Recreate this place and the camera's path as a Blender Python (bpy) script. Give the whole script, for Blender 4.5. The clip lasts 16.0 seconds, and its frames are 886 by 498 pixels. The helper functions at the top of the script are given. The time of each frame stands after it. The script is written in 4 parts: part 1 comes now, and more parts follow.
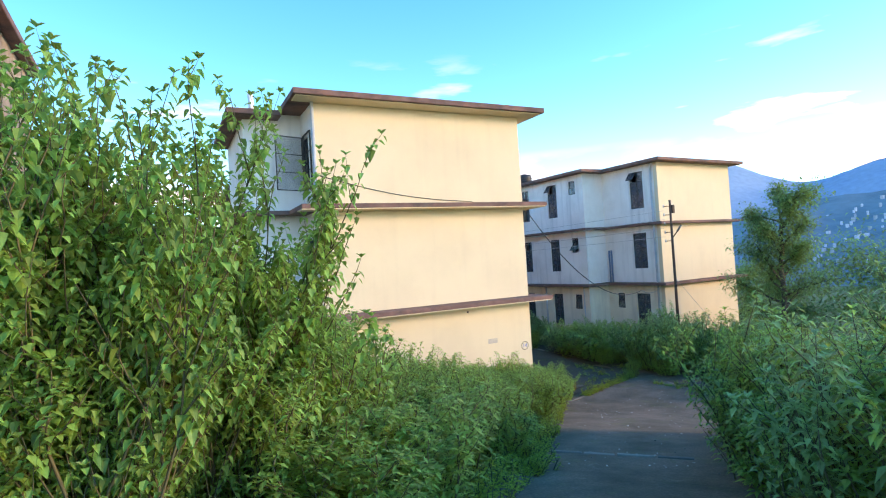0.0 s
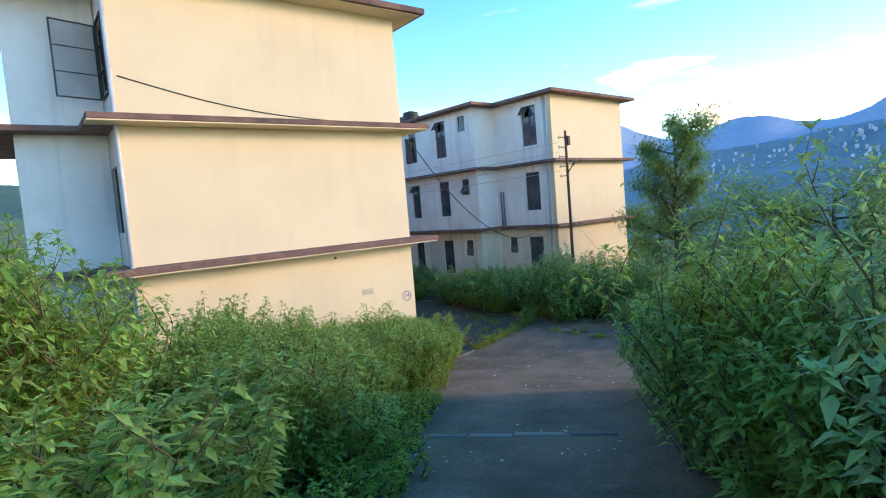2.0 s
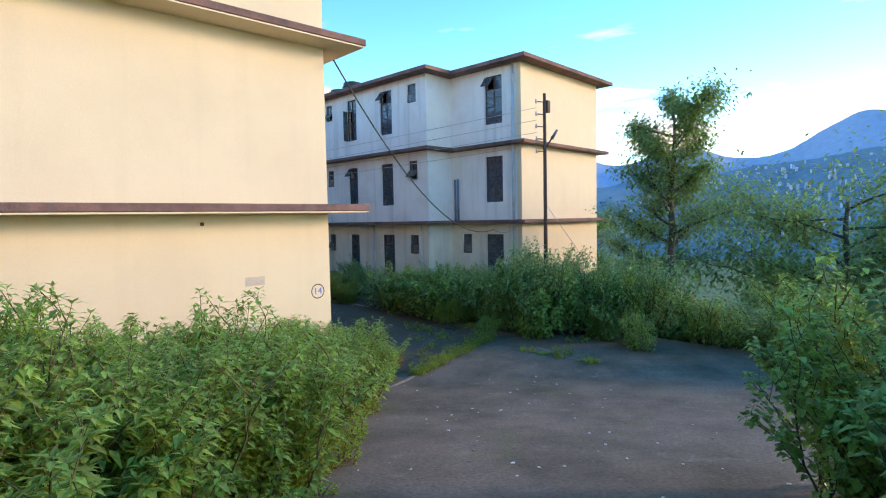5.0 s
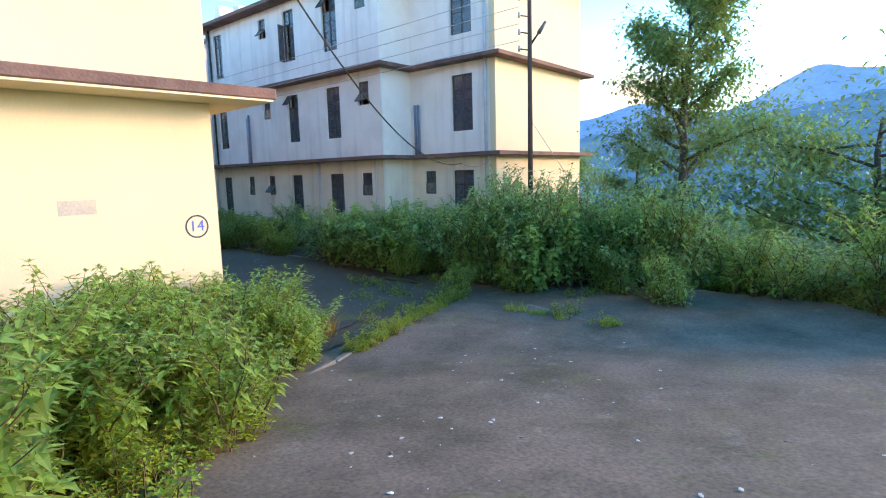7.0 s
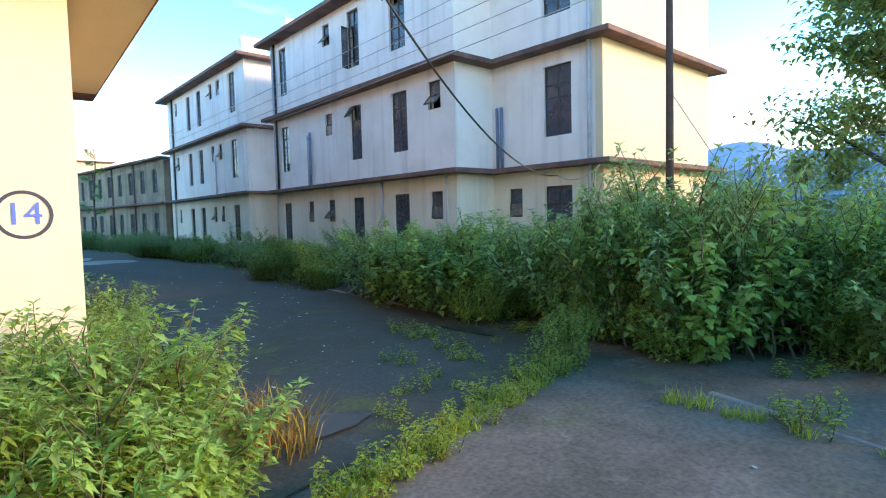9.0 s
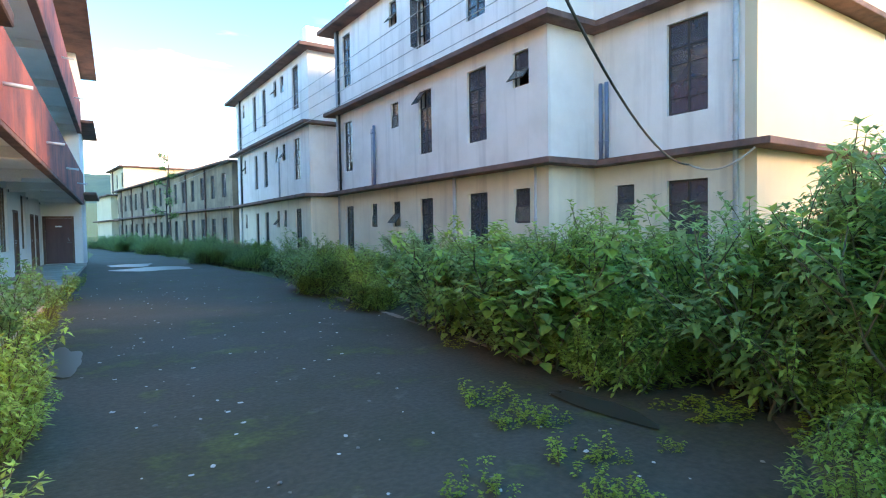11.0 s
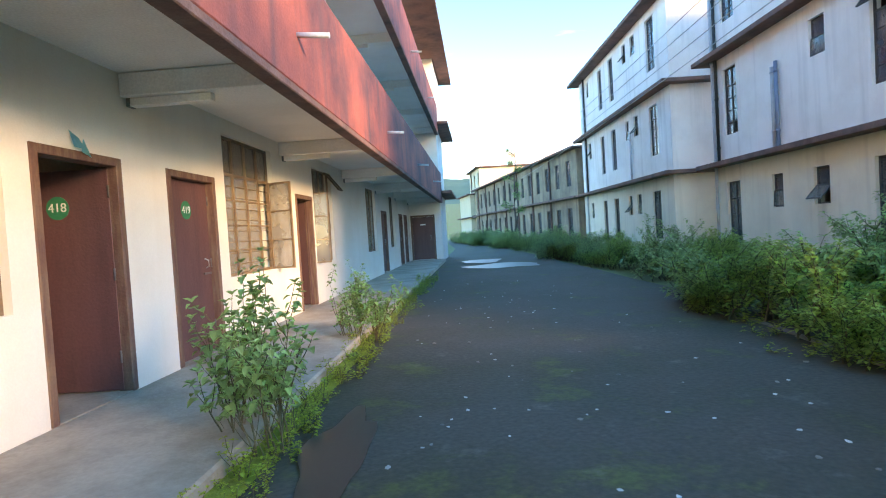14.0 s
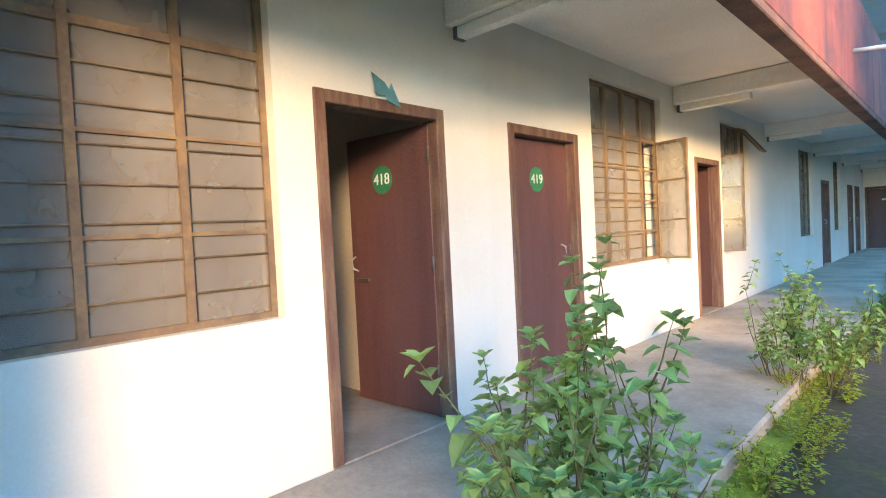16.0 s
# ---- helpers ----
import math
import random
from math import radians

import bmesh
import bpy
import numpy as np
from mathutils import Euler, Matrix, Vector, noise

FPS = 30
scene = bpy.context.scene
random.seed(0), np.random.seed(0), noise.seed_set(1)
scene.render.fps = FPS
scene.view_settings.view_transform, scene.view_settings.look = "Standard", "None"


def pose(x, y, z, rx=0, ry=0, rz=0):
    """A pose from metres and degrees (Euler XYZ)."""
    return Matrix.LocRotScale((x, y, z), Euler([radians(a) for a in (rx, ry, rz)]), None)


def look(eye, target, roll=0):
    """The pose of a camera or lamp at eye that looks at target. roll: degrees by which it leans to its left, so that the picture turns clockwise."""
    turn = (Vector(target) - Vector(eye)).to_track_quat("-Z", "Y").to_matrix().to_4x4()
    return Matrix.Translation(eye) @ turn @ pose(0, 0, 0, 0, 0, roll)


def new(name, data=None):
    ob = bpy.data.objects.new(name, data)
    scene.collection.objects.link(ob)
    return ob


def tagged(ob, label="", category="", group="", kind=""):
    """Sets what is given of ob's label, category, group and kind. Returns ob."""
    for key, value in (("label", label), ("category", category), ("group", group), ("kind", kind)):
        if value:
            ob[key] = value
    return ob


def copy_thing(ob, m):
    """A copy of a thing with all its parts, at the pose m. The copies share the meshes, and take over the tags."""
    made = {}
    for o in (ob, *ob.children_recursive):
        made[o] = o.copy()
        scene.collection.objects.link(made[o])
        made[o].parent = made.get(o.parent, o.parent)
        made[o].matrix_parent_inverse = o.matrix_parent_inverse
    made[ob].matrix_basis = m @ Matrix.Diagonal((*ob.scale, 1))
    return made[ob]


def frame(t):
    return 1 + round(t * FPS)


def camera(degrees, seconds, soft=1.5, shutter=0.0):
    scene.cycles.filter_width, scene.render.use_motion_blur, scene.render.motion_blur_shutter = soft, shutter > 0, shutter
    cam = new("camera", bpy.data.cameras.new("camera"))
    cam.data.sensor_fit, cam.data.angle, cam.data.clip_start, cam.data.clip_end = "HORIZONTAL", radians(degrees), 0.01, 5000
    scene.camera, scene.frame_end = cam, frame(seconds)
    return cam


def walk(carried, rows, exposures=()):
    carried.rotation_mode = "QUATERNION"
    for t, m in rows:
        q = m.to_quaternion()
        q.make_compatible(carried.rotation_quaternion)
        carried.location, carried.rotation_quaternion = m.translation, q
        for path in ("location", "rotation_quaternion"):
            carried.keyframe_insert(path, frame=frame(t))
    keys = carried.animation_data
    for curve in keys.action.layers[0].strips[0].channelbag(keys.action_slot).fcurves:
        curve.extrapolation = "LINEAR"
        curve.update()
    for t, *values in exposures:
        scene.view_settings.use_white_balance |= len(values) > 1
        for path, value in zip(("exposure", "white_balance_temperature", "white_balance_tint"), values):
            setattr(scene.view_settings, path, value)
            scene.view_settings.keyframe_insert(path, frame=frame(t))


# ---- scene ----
cam = camera(77.8, 16.0, 1.1)
METRES, EYE, TILT, LEAN, TURN = 25.2, 4.69, 0.0, 0.0, -28.0
ROWS = [
    (0.0, 0.0, 0.0, 0.0, 0.08, 1.24, 3.58),
    (0.5, 0.0086, 0.0277, -0.0066, -4.88, -1.12, 4.44),
    (1.0, 0.0175, 0.0587, -0.0137, -7.65, -3.02, 5.36),
    (1.5, 0.0259, 0.0882, -0.0194, -8.63, -4.31, 5.89),
    (2.0, 0.0337, 0.1216, -0.0263, -10.8, -4.1, 4.59),
    (2.5, 0.0415, 0.1545, -0.0333, -13.39, -2.76, 2.39),
    (3.0, 0.0471, 0.1863, -0.0397, -15.36, -1.78, 1.4),
    (5.5, 0.0872, 0.3451, -0.074, -17.41, -4.15, 0.92),
    (6.0, 0.0985, 0.3784, -0.0808, -19.22, -5.59, 0.7),
    (6.5, 0.1093, 0.415, -0.0905, -20.17, -7.04, 0.82),
    (7.0, 0.1238, 0.4491, -0.0993, -20.25, -7.7, 1.56),
    (7.5, 0.1357, 0.4862, -0.1066, -18.73, -7.75, 2.01),
    (8.0, 0.1488, 0.5229, -0.1143, -16.05, -6.22, 2.05),
    (8.5, 0.1634, 0.5604, -0.1201, -12.85, -3.87, 1.66),
    (9.0, 0.1734, 0.5999, -0.1247, -11.59, -3.23, 1.45),
    (11.5, 0.1827, 0.7456, -0.13, 1.02, -0.99, 1.37),
    (12.0, 0.1778, 0.7695, -0.1302, 8.92, 0.47, 2.16),
    (12.5, 0.1666, 0.7951, -0.1334, 19.73, 0.69, 3.21),
    (13.0, 0.157, 0.8205, -0.1327, 24.31, -0.15, 3.39),
    (13.5, 0.1455, 0.8436, -0.1303, 25.99, -0.69, 3.26),
    (14.0, 0.133, 0.8618, -0.1298, 30.36, -1.8, 3.53),
    (14.5, 0.1182, 0.8786, -0.1307, 38.03, -2.77, 4.63),
    (15.0, 0.1051, 0.895, -0.13, 50.24, -2.03, 5.17),
    (15.5, 0.0908, 0.9092, -0.1296, 60.27, -1.99, 4.79),
    (16.0, 0.073, 0.924, -0.1294, 70.3, -1.7, 2.88),
]
walk(cam, [(t, pose(0, 0, EYE, TILT, LEAN, TURN) @ pose(METRES * x, METRES * y, METRES * z, 90 + pitch, roll, yaw)) for t, x, y, z, yaw, pitch, roll in ROWS],
     [(0.0, 2.3, 9300, 15), (3.0, 2.15, 9200, 16), (5.5, 2.3, 9200, 17), (7.0, 2.8, 9900, 18), (8.5, 3.0, 10200, 18), (9.2, 2.9, 10200, 17), (11.5, 3.25, 10600, 18), (14.0, 3.3, 11000, 19), (16.0, 3.65, 11000, 19)])

# ---------------------------------------------------------------- world, sun
SUN_DIR = Vector((0.8, -0.6, 0.225)).normalized()
world = bpy.data.worlds.new("world")
scene.world = world
world.use_nodes = True
wn, wl = world.node_tree.nodes, world.node_tree.links
wn.clear()
sky = wn.new("ShaderNodeTexSky")
sky.sky_type, sky.sun_disc = "NISHITA", False
sky.sun_elevation, sky.sun_rotation = math.asin(SUN_DIR.z) + 0.16, math.atan2(SUN_DIR.x, SUN_DIR.y)
sky.air_density, sky.dust_density, sky.ozone_density = 0.85, 0.0, 2.5
sky.altitude = 600
hs = wn.new("ShaderNodeHueSaturation")
hs.inputs["Saturation"].default_value = 1.34
hs.inputs["Hue"].default_value = 0.5
wl.new(sky.outputs[0], hs.inputs["Color"])
# thin streaks of cloud, and heaped banks low over the hills
tc = wn.new("ShaderNodeTexCoord")
sx = wn.new("ShaderNodeSeparateXYZ")
wl.new(tc.outputs["Generated"], sx.inputs[0])


def cloud_layer(scale, stretch, lo, hi, top, foot, detail):
    """Noise stretched along the horizon, fading out between two heights."""
    mp = wn.new("ShaderNodeMapping")
    mp.inputs["Scale"].default_value = stretch
    cn = wn.new("ShaderNodeTexNoise")
    cn.inputs["Scale"].default_value, cn.inputs["Detail"].default_value = scale, detail
    cr = wn.new("ShaderNodeMapRange")
    cr.inputs["From Min"].default_value, cr.inputs["From Max"].default_value = lo, hi
    fade = wn.new("ShaderNodeMapRange")
    fade.inputs["From Min"].default_value, fade.inputs["From Max"].default_value = top, foot
    mul = wn.new("ShaderNodeMath")
    mul.operation = "MULTIPLY"
    wl.new(tc.outputs["Generated"], mp.inputs["Vector"])
    wl.new(mp.outputs[0], cn.inputs["Vector"])
    wl.new(cn.outputs[0], cr.inputs["Value"])
    wl.new(sx.outputs["Z"], fade.inputs["Value"])
    wl.new(cr.outputs[0], mul.inputs[0])
    wl.new(fade.outputs[0], mul.inputs[1])
    return mul.outputs[0]


both = wn.new("ShaderNodeMath")
both.operation = "MAXIMUM"
wl.new(cloud_layer(2.3, (2.2, 2.2, 11), 0.60, 0.70, 0.36, 0.2, 7), both.inputs[0])
wl.new(cloud_layer(4.0, (1.6, 1.6, 5), 0.46, 0.60, 0.185, 0.13, 8), both.inputs[1])
mixc = wn.new("ShaderNodeMix")
mixc.data_type = "RGBA"
mixc.inputs["B"].default_value = (2.3, 2.0, 2.1, 1)
bgn, won = wn.new("ShaderNodeBackground"), wn.new("ShaderNodeOutputWorld")
bgn.inputs["Strength"].default_value = 0.15
wl.new(both.outputs[0], mixc.inputs["Factor"])
wl.new(hs.outputs[0], mixc.inputs["A"])
wl.new(mixc.outputs["Result"], bgn.inputs[0])
wl.new(bgn.outputs[0], won.inputs[0])

sun_data = bpy.data.lights.new("sun", "SUN")
sun_data.energy, sun_data.angle, sun_data.color = 0.9, radians(13), (1.0, 0.80, 0.56)
sun = new("sun", sun_data)
sun.matrix_world = look(SUN_DIR * 50, (0, 0, 0))

# ---------------------------------------------------------------- materials


def material(name, base, dark=None, rough=0.8, scale=3.0, amount=0.5, bump=0.3, fine=40.0, metal=0.0, island=0.0, piece=0.0,
             streak=0.0, streak_col=(0.08, 0.07, 0.06), translucent=0.0, coat=0.0, stretch=(1, 1, 1), lo=0.42, grain=0.2, moss=0.0, dust=0.0):
    """Principled surface with stains at a large scale, grain at a small one, and optional streaks that run down."""
    m = bpy.data.materials.new(name)
    m.use_nodes = True
    n, l = m.node_tree.nodes, m.node_tree.links
    b, out = n["Principled BSDF"], n["Material Output"]
    dark = dark or tuple(c * 0.6 for c in base)
    geo = n.new("ShaderNodeNewGeometry")
    mapping = n.new("ShaderNodeMapping")
    mapping.inputs["Scale"].default_value = stretch
    l.new(geo.outputs["Position"], mapping.inputs["Vector"])
    big = n.new("ShaderNodeTexNoise")
    big.inputs["Scale"].default_value, big.inputs["Detail"].default_value, big.inputs["Roughness"].default_value = scale, 6, 0.62
    l.new(mapping.outputs[0], big.inputs["Vector"])
    small = n.new("ShaderNodeTexNoise")
    small.inputs["Scale"].default_value, small.inputs["Detail"].default_value = fine, 4
    l.new(geo.outputs["Position"], small.inputs["Vector"])
    ramp = n.new("ShaderNodeMapRange")
    ramp.inputs["From Min"].default_value, ramp.inputs["From Max"].default_value = lo, lo + 0.3
    ramp.inputs["To Max"].default_value = amount
    l.new(big.outputs[0], ramp.inputs["Value"])
    mix = n.new("ShaderNodeMix")
    mix.data_type = "RGBA"
    mix.inputs["A"].default_value, mix.inputs["B"].default_value = (*base, 1), (*dark, 1)
    l.new(ramp.outputs[0], mix.inputs["Factor"])
    colour = mix.outputs["Result"]
    if streak:
        sm = n.new("ShaderNodeMapping")
        sm.inputs["Scale"].default_value = (3.2, 3.2, 0.22)
        l.new(geo.outputs["Position"], sm.inputs["Vector"])
        sn = n.new("ShaderNodeTexNoise")
        sn.inputs["Scale"].default_value, sn.inputs["Detail"].default_value = 1.0, 8
        l.new(sm.outputs[0], sn.inputs["Vector"])
        sr = n.new("ShaderNodeMapRange")
        sr.inputs["From Min"].default_value, sr.inputs["From Max"].default_value = 0.52, 0.78
        sr.inputs["To Max"].default_value = streak
        l.new(sn.outputs[0], sr.inputs["Value"])
        m2 = n.new("ShaderNodeMix")
        m2.data_type = "RGBA"
        m2.inputs["B"].default_value = (*streak_col, 1)
        l.new(colour, m2.inputs["A"])
        l.new(sr.outputs[0], m2.inputs["Factor"])
        colour = m2.outputs["Result"]
    for share, size, lo_, hi_, col in ((moss, 1.1, 0.56, 0.66, (0.13, 0.15, 0.02)), (dust, 2.6, 0.58, 0.70, (0.30, 0.25, 0.21))):
        if share:
            gn = n.new("ShaderNodeTexNoise")
            gn.inputs["Scale"].default_value, gn.inputs["Detail"].default_value, gn.inputs["Roughness"].default_value = size, 10, 0.7
            l.new(geo.outputs["Position"], gn.inputs["Vector"])
            gr = n.new("ShaderNodeMapRange")
            gr.inputs["From Min"].default_value, gr.inputs["From Max"].default_value, gr.inputs["To Max"].default_value = lo_, hi_, share
            l.new(gn.outputs[0], gr.inputs["Value"])
            m3 = n.new("ShaderNodeMix")
            m3.data_type = "RGBA"
            m3.inputs["B"].default_value = (*col, 1)
            l.new(colour, m3.inputs["A"])
            l.new(gr.outputs[0], m3.inputs["Factor"])
            colour = m3.outputs["Result"]
    hsv = n.new("ShaderNodeHueSaturation")
    l.new(colour, hsv.inputs["Color"])
    val = n.new("ShaderNodeMapRange")
    val.inputs["To Min"].default_value, val.inputs["To Max"].default_value = 1 - grain, 1 + grain
    l.new(small.outputs[0], val.inputs["Value"])
    value = val.outputs[0]
    if island or piece:
        rnd = geo.outputs["Random Per Island"]
        if piece:
            rnd = n.new("ShaderNodeObjectInfo").outputs["Random"]
        r2 = n.new("ShaderNodeMapRange")
        r2.inputs["To Min"].default_value, r2.inputs["To Max"].default_value = 1 - (island or piece), 1 + (island or piece)
        l.new(rnd, r2.inputs["Value"])
        mm = n.new("ShaderNodeMath")
        mm.operation = "MULTIPLY"
        l.new(value, mm.inputs[0])
        l.new(r2.outputs[0], mm.inputs[1])
        value = mm.outputs[0]
        r3 = n.new("ShaderNodeMapRange")
        r3.inputs["To Min"].default_value, r3.inputs["To Max"].default_value = 0.475, 0.515
        l.new(rnd, r3.inputs["Value"])
        l.new(r3.outputs[0], hsv.inputs["Hue"])
    l.new(value, hsv.inputs["Value"])
    l.new(hsv.outputs[0], b.inputs["Base Color"])
    b.inputs["Roughness"].default_value, b.inputs["Metallic"].default_value = rough, metal
    b.inputs["Coat Weight"].default_value = coat
    if bump:
        bp = n.new("ShaderNodeBump")
        bp.inputs["Strength"].default_value, bp.inputs["Distance"].default_value = bump, 0.02
        l.new(small.outputs[0], bp.inputs["Height"])
        l.new(bp.outputs[0], b.inputs["Normal"])
    if translucent:
        tr, ms = n.new("ShaderNodeBsdfTranslucent"), n.new("ShaderNodeMixShader")
        l.new(hsv.outputs[0], tr.inputs[0])
        ms.inputs[0].default_value = translucent
        l.new(b.outputs[0], ms.inputs[1])
        l.new(tr.outputs[0], ms.inputs[2])
        l.new(ms.outputs[0], out.inputs[0])
    return m


def glass_material(name, tint, dirt_sheen):
    m = bpy.data.materials.new(name)
    m.use_nodes = True
    n, l = m.node_tree.nodes, m.node_tree.links
    b, out = n["Principled BSDF"], n["Material Output"]
    geo = n.new("ShaderNodeNewGeometry")
    no = n.new("ShaderNodeTexNoise")
    no.inputs["Scale"].default_value, no.inputs["Detail"].default_value = 3.0, 6
    l.new(geo.outputs["Position"], no.inputs["Vector"])
    b.inputs["Base Color"].default_value = (*tint, 1)
    b.inputs["Roughness"].default_value = 0.08
    tr, ms = n.new("ShaderNodeBsdfTransparent"), n.new("ShaderNodeMixShader")
    mr = n.new("ShaderNodeMapRange")
    mr.inputs["From Min"].default_value, mr.inputs["From Max"].default_value = 0.3, 0.7
    mr.inputs["To Min"].default_value, mr.inputs["To Max"].default_value = dirt_sheen * 0.7, dirt_sheen
    l.new(no.outputs[0], mr.inputs["Value"])
    l.new(mr.outputs[0], ms.inputs[0])
    l.new(tr.outputs[0], ms.inputs[1])
    l.new(b.outputs[0], ms.inputs[2])
    l.new(ms.outputs[0], out.inputs[0])
    return m


CREAM = material("cream_wall_paint", (0.76, 0.61, 0.42), (0.64, 0.50, 0.34), 0.9, 0.45, 0.5, 0.15, 60, streak=0.10, streak_col=(0.35, 0.28, 0.2), grain=0.07)
WHITE = material("whitewashed_plaster", (0.90, 0.86, 0.82), (0.66, 0.60, 0.54), 0.9, 0.7, 0.5, 0.15, 60, streak=0.4, streak_col=(0.34, 0.32, 0.30), grain=0.08)
LIMEWASH = material("creamy_limewash", (0.84, 0.76, 0.62), (0.62, 0.53, 0.42), 0.9, 0.7, 0.55, 0.15, 60, streak=0.4, streak_col=(0.34, 0.29, 0.24), grain=0.08)
PLASTER = material("verandah_plaster", (0.82, 0.79, 0.72), (0.68, 0.62, 0.52), 0.9, 0.8, 0.45, 0.12, 60, streak=0.12, streak_col=(0.5, 0.44, 0.35), grain=0.06)
CEIL = material("soffit_whitewash", (0.90, 0.87, 0.82), (0.7, 0.66, 0.6), 0.95, 0.9, 0.5, 0.1, 50)
SLAB = material("stained_slab_concrete", (0.24, 0.125, 0.105), (0.07, 0.05, 0.05), 0.95, 1.6, 0.9, 0.5, 30, streak=0.3, streak_col=(0.25, 0.2, 0.17))
RED = material("weathered_red_paint", (0.52, 0.13, 0.095), (0.12, 0.055, 0.065), 0.85, 0.7, 1.0, 0.25, 40, streak=0.9, streak_col=(0.10, 0.07, 0.08), lo=0.36)
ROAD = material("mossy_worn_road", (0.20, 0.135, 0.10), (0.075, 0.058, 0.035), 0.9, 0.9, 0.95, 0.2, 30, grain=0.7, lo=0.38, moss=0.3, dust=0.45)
# lane base colour set darker than the road's, with more moss
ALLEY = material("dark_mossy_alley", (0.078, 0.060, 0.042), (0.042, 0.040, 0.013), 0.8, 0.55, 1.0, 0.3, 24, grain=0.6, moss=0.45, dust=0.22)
EARTH = material("grassy_earth", (0.16, 0.16, 0.06), (0.11, 0.19, 0.05), 0.95, 0.5, 1.0, 0.8, 12)
CONC = material("walkway_concrete", (0.44, 0.37, 0.30), (0.24, 0.19, 0.14), 0.9, 1.4, 0.85, 0.3, 30, moss=0.15, dust=0.5)
MOSS = material("moss", (0.25, 0.31, 0.03), (0.10, 0.12, 0.03), 0.95, 4, 0.8, 0.9, 50)
WOOD = material("maroon_painted_wood", (0.15, 0.066, 0.064), (0.09, 0.042, 0.042), 0.6, 2.5, 0.8, 0.2, 40, stretch=(2, 2, 0.3), streak=0.25, streak_col=(0.2, 0.12, 0.09))
FRAMEWOOD = material("worn_door_frame", (0.15, 0.075, 0.06), (0.3, 0.2, 0.13), 0.7, 6, 0.7, 0.3, 40, stretch=(3, 3, 0.4))
STEEL = material("brown_painted_steel", (0.17, 0.115, 0.08), (0.36, 0.25, 0.14), 0.6, 7, 0.7, 0.2, 50)
STEELD = material("dark_window_steel", (0.05, 0.045, 0.045), (0.1, 0.07, 0.05), 0.6, 5, 0.7, 0.2, 50)
PIPE = material("grey_pvc_pipe", (0.50, 0.52, 0.55), (0.3, 0.3, 0.3), 0.5, 4, 0.5, 0.05, 40)
PIPEB = material("blue_pipe", (0.16, 0.24, 0.36), None, 0.5, 4, 0.5, 0.05, 40)
RUST = material("rusty_iron", (0.10, 0.055, 0.04), (0.05, 0.035, 0.03), 0.8, 8, 0.8, 0.3, 60)
CABLE = material("black_cable", (0.03, 0.03, 0.03), None, 0.6, 5, 0.3, 0)
CABLEW = material("pale_cable", (0.5, 0.48, 0.45), None, 0.6, 5, 0.4, 0)
INNER = material("room_plaster", (0.55, 0.52, 0.48), (0.4, 0.37, 0.33), 0.95, 0.8, 0.5, 0.1, 40)
GLASS = glass_material("dusty_glass", (0.26, 0.25, 0.235), 0.68)
CLEAR = glass_material("clear_glass", (0.25, 0.27, 0.3), 0.25)
WET = material("wet_road", (0.06, 0.052, 0.042), None, 0.32, 3, 0.3, 0)
# blue-grey tint stands in for reflected sky, laid nearly opaque over the pane
GLASSD = glass_material("sky_tinted_glass", (0.10, 0.11, 0.135), 0.85)
TANK = material("black_tank_plastic", (0.03, 0.03, 0.035), None, 0.5, 4, 0.4, 0.1)
GREEN = material("green_paint_disc", (0.01, 0.22, 0.11), None, 0.6, 9, 0.5, 0)
PAPER = material("number_white", (0.8, 0.82, 0.8), None, 0.7, 9, 0.3, 0)
BLUEPAINT = material("blue_paint", (0.10, 0.16, 0.55), None, 0.7, 9, 0.3, 0)
BLACKPAINT = material("black_paint", (0.06, 0.05, 0.06), None, 0.7, 9, 0.3, 0)
GREYPATCH = material("grey_smear", (0.50, 0.42, 0.36), (0.66, 0.54, 0.38), 0.9, 5, 0.9, 0)
TEAL = material("torn_teal_paper", (0.16, 0.55, 0.62), None, 0.8, 9, 0.4, 0)
LAMPM = material("lamp_metal", (0.18, 0.17, 0.17), None, 0.4, 9, 0.4, 0, metal=0.6)
LAMPG = material("lamp_opal", (0.7, 0.7, 0.68), None, 0.3, 9, 0.2, 0)
BARK = material("bark", (0.13, 0.10, 0.08), (0.06, 0.05, 0.045), 0.95, 6, 0.8, 0.8, 30)
STEM = material("green_brown_stem", (0.13, 0.11, 0.05), (0.08, 0.05, 0.03), 0.8, 8, 0.7, 0.1)
# leaf colours lifted past real albedo, brightening painted in against the foliage's own shade
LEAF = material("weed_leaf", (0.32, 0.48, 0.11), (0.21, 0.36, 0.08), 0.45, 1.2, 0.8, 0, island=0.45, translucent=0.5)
LEAFD = material("shrub_leaf_lifted", (0.30, 0.46, 0.17), (0.19, 0.36, 0.12), 0.42, 1.0, 0.8, 0, island=0.45, translucent=0.5)
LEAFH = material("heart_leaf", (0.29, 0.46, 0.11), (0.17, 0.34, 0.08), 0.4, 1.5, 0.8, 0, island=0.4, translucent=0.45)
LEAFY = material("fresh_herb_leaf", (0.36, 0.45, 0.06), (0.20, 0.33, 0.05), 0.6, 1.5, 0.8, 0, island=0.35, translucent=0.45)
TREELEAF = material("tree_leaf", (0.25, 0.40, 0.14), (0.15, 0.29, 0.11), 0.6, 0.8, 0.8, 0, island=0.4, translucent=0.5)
DRY = material("dry_grass", (0.40, 0.24, 0.05), (0.28, 0.22, 0.05), 0.9, 4, 0.8, 0, island=0.3, translucent=0.2)
LITTER = material("pale_litter", (0.62, 0.60, 0.56), None, 0.8, 9, 0.5, 0, piece=0.3)
STONE = material("grey_stone", (0.26, 0.23, 0.20), None, 0.9, 9, 0.6, 0.5, piece=0.3)
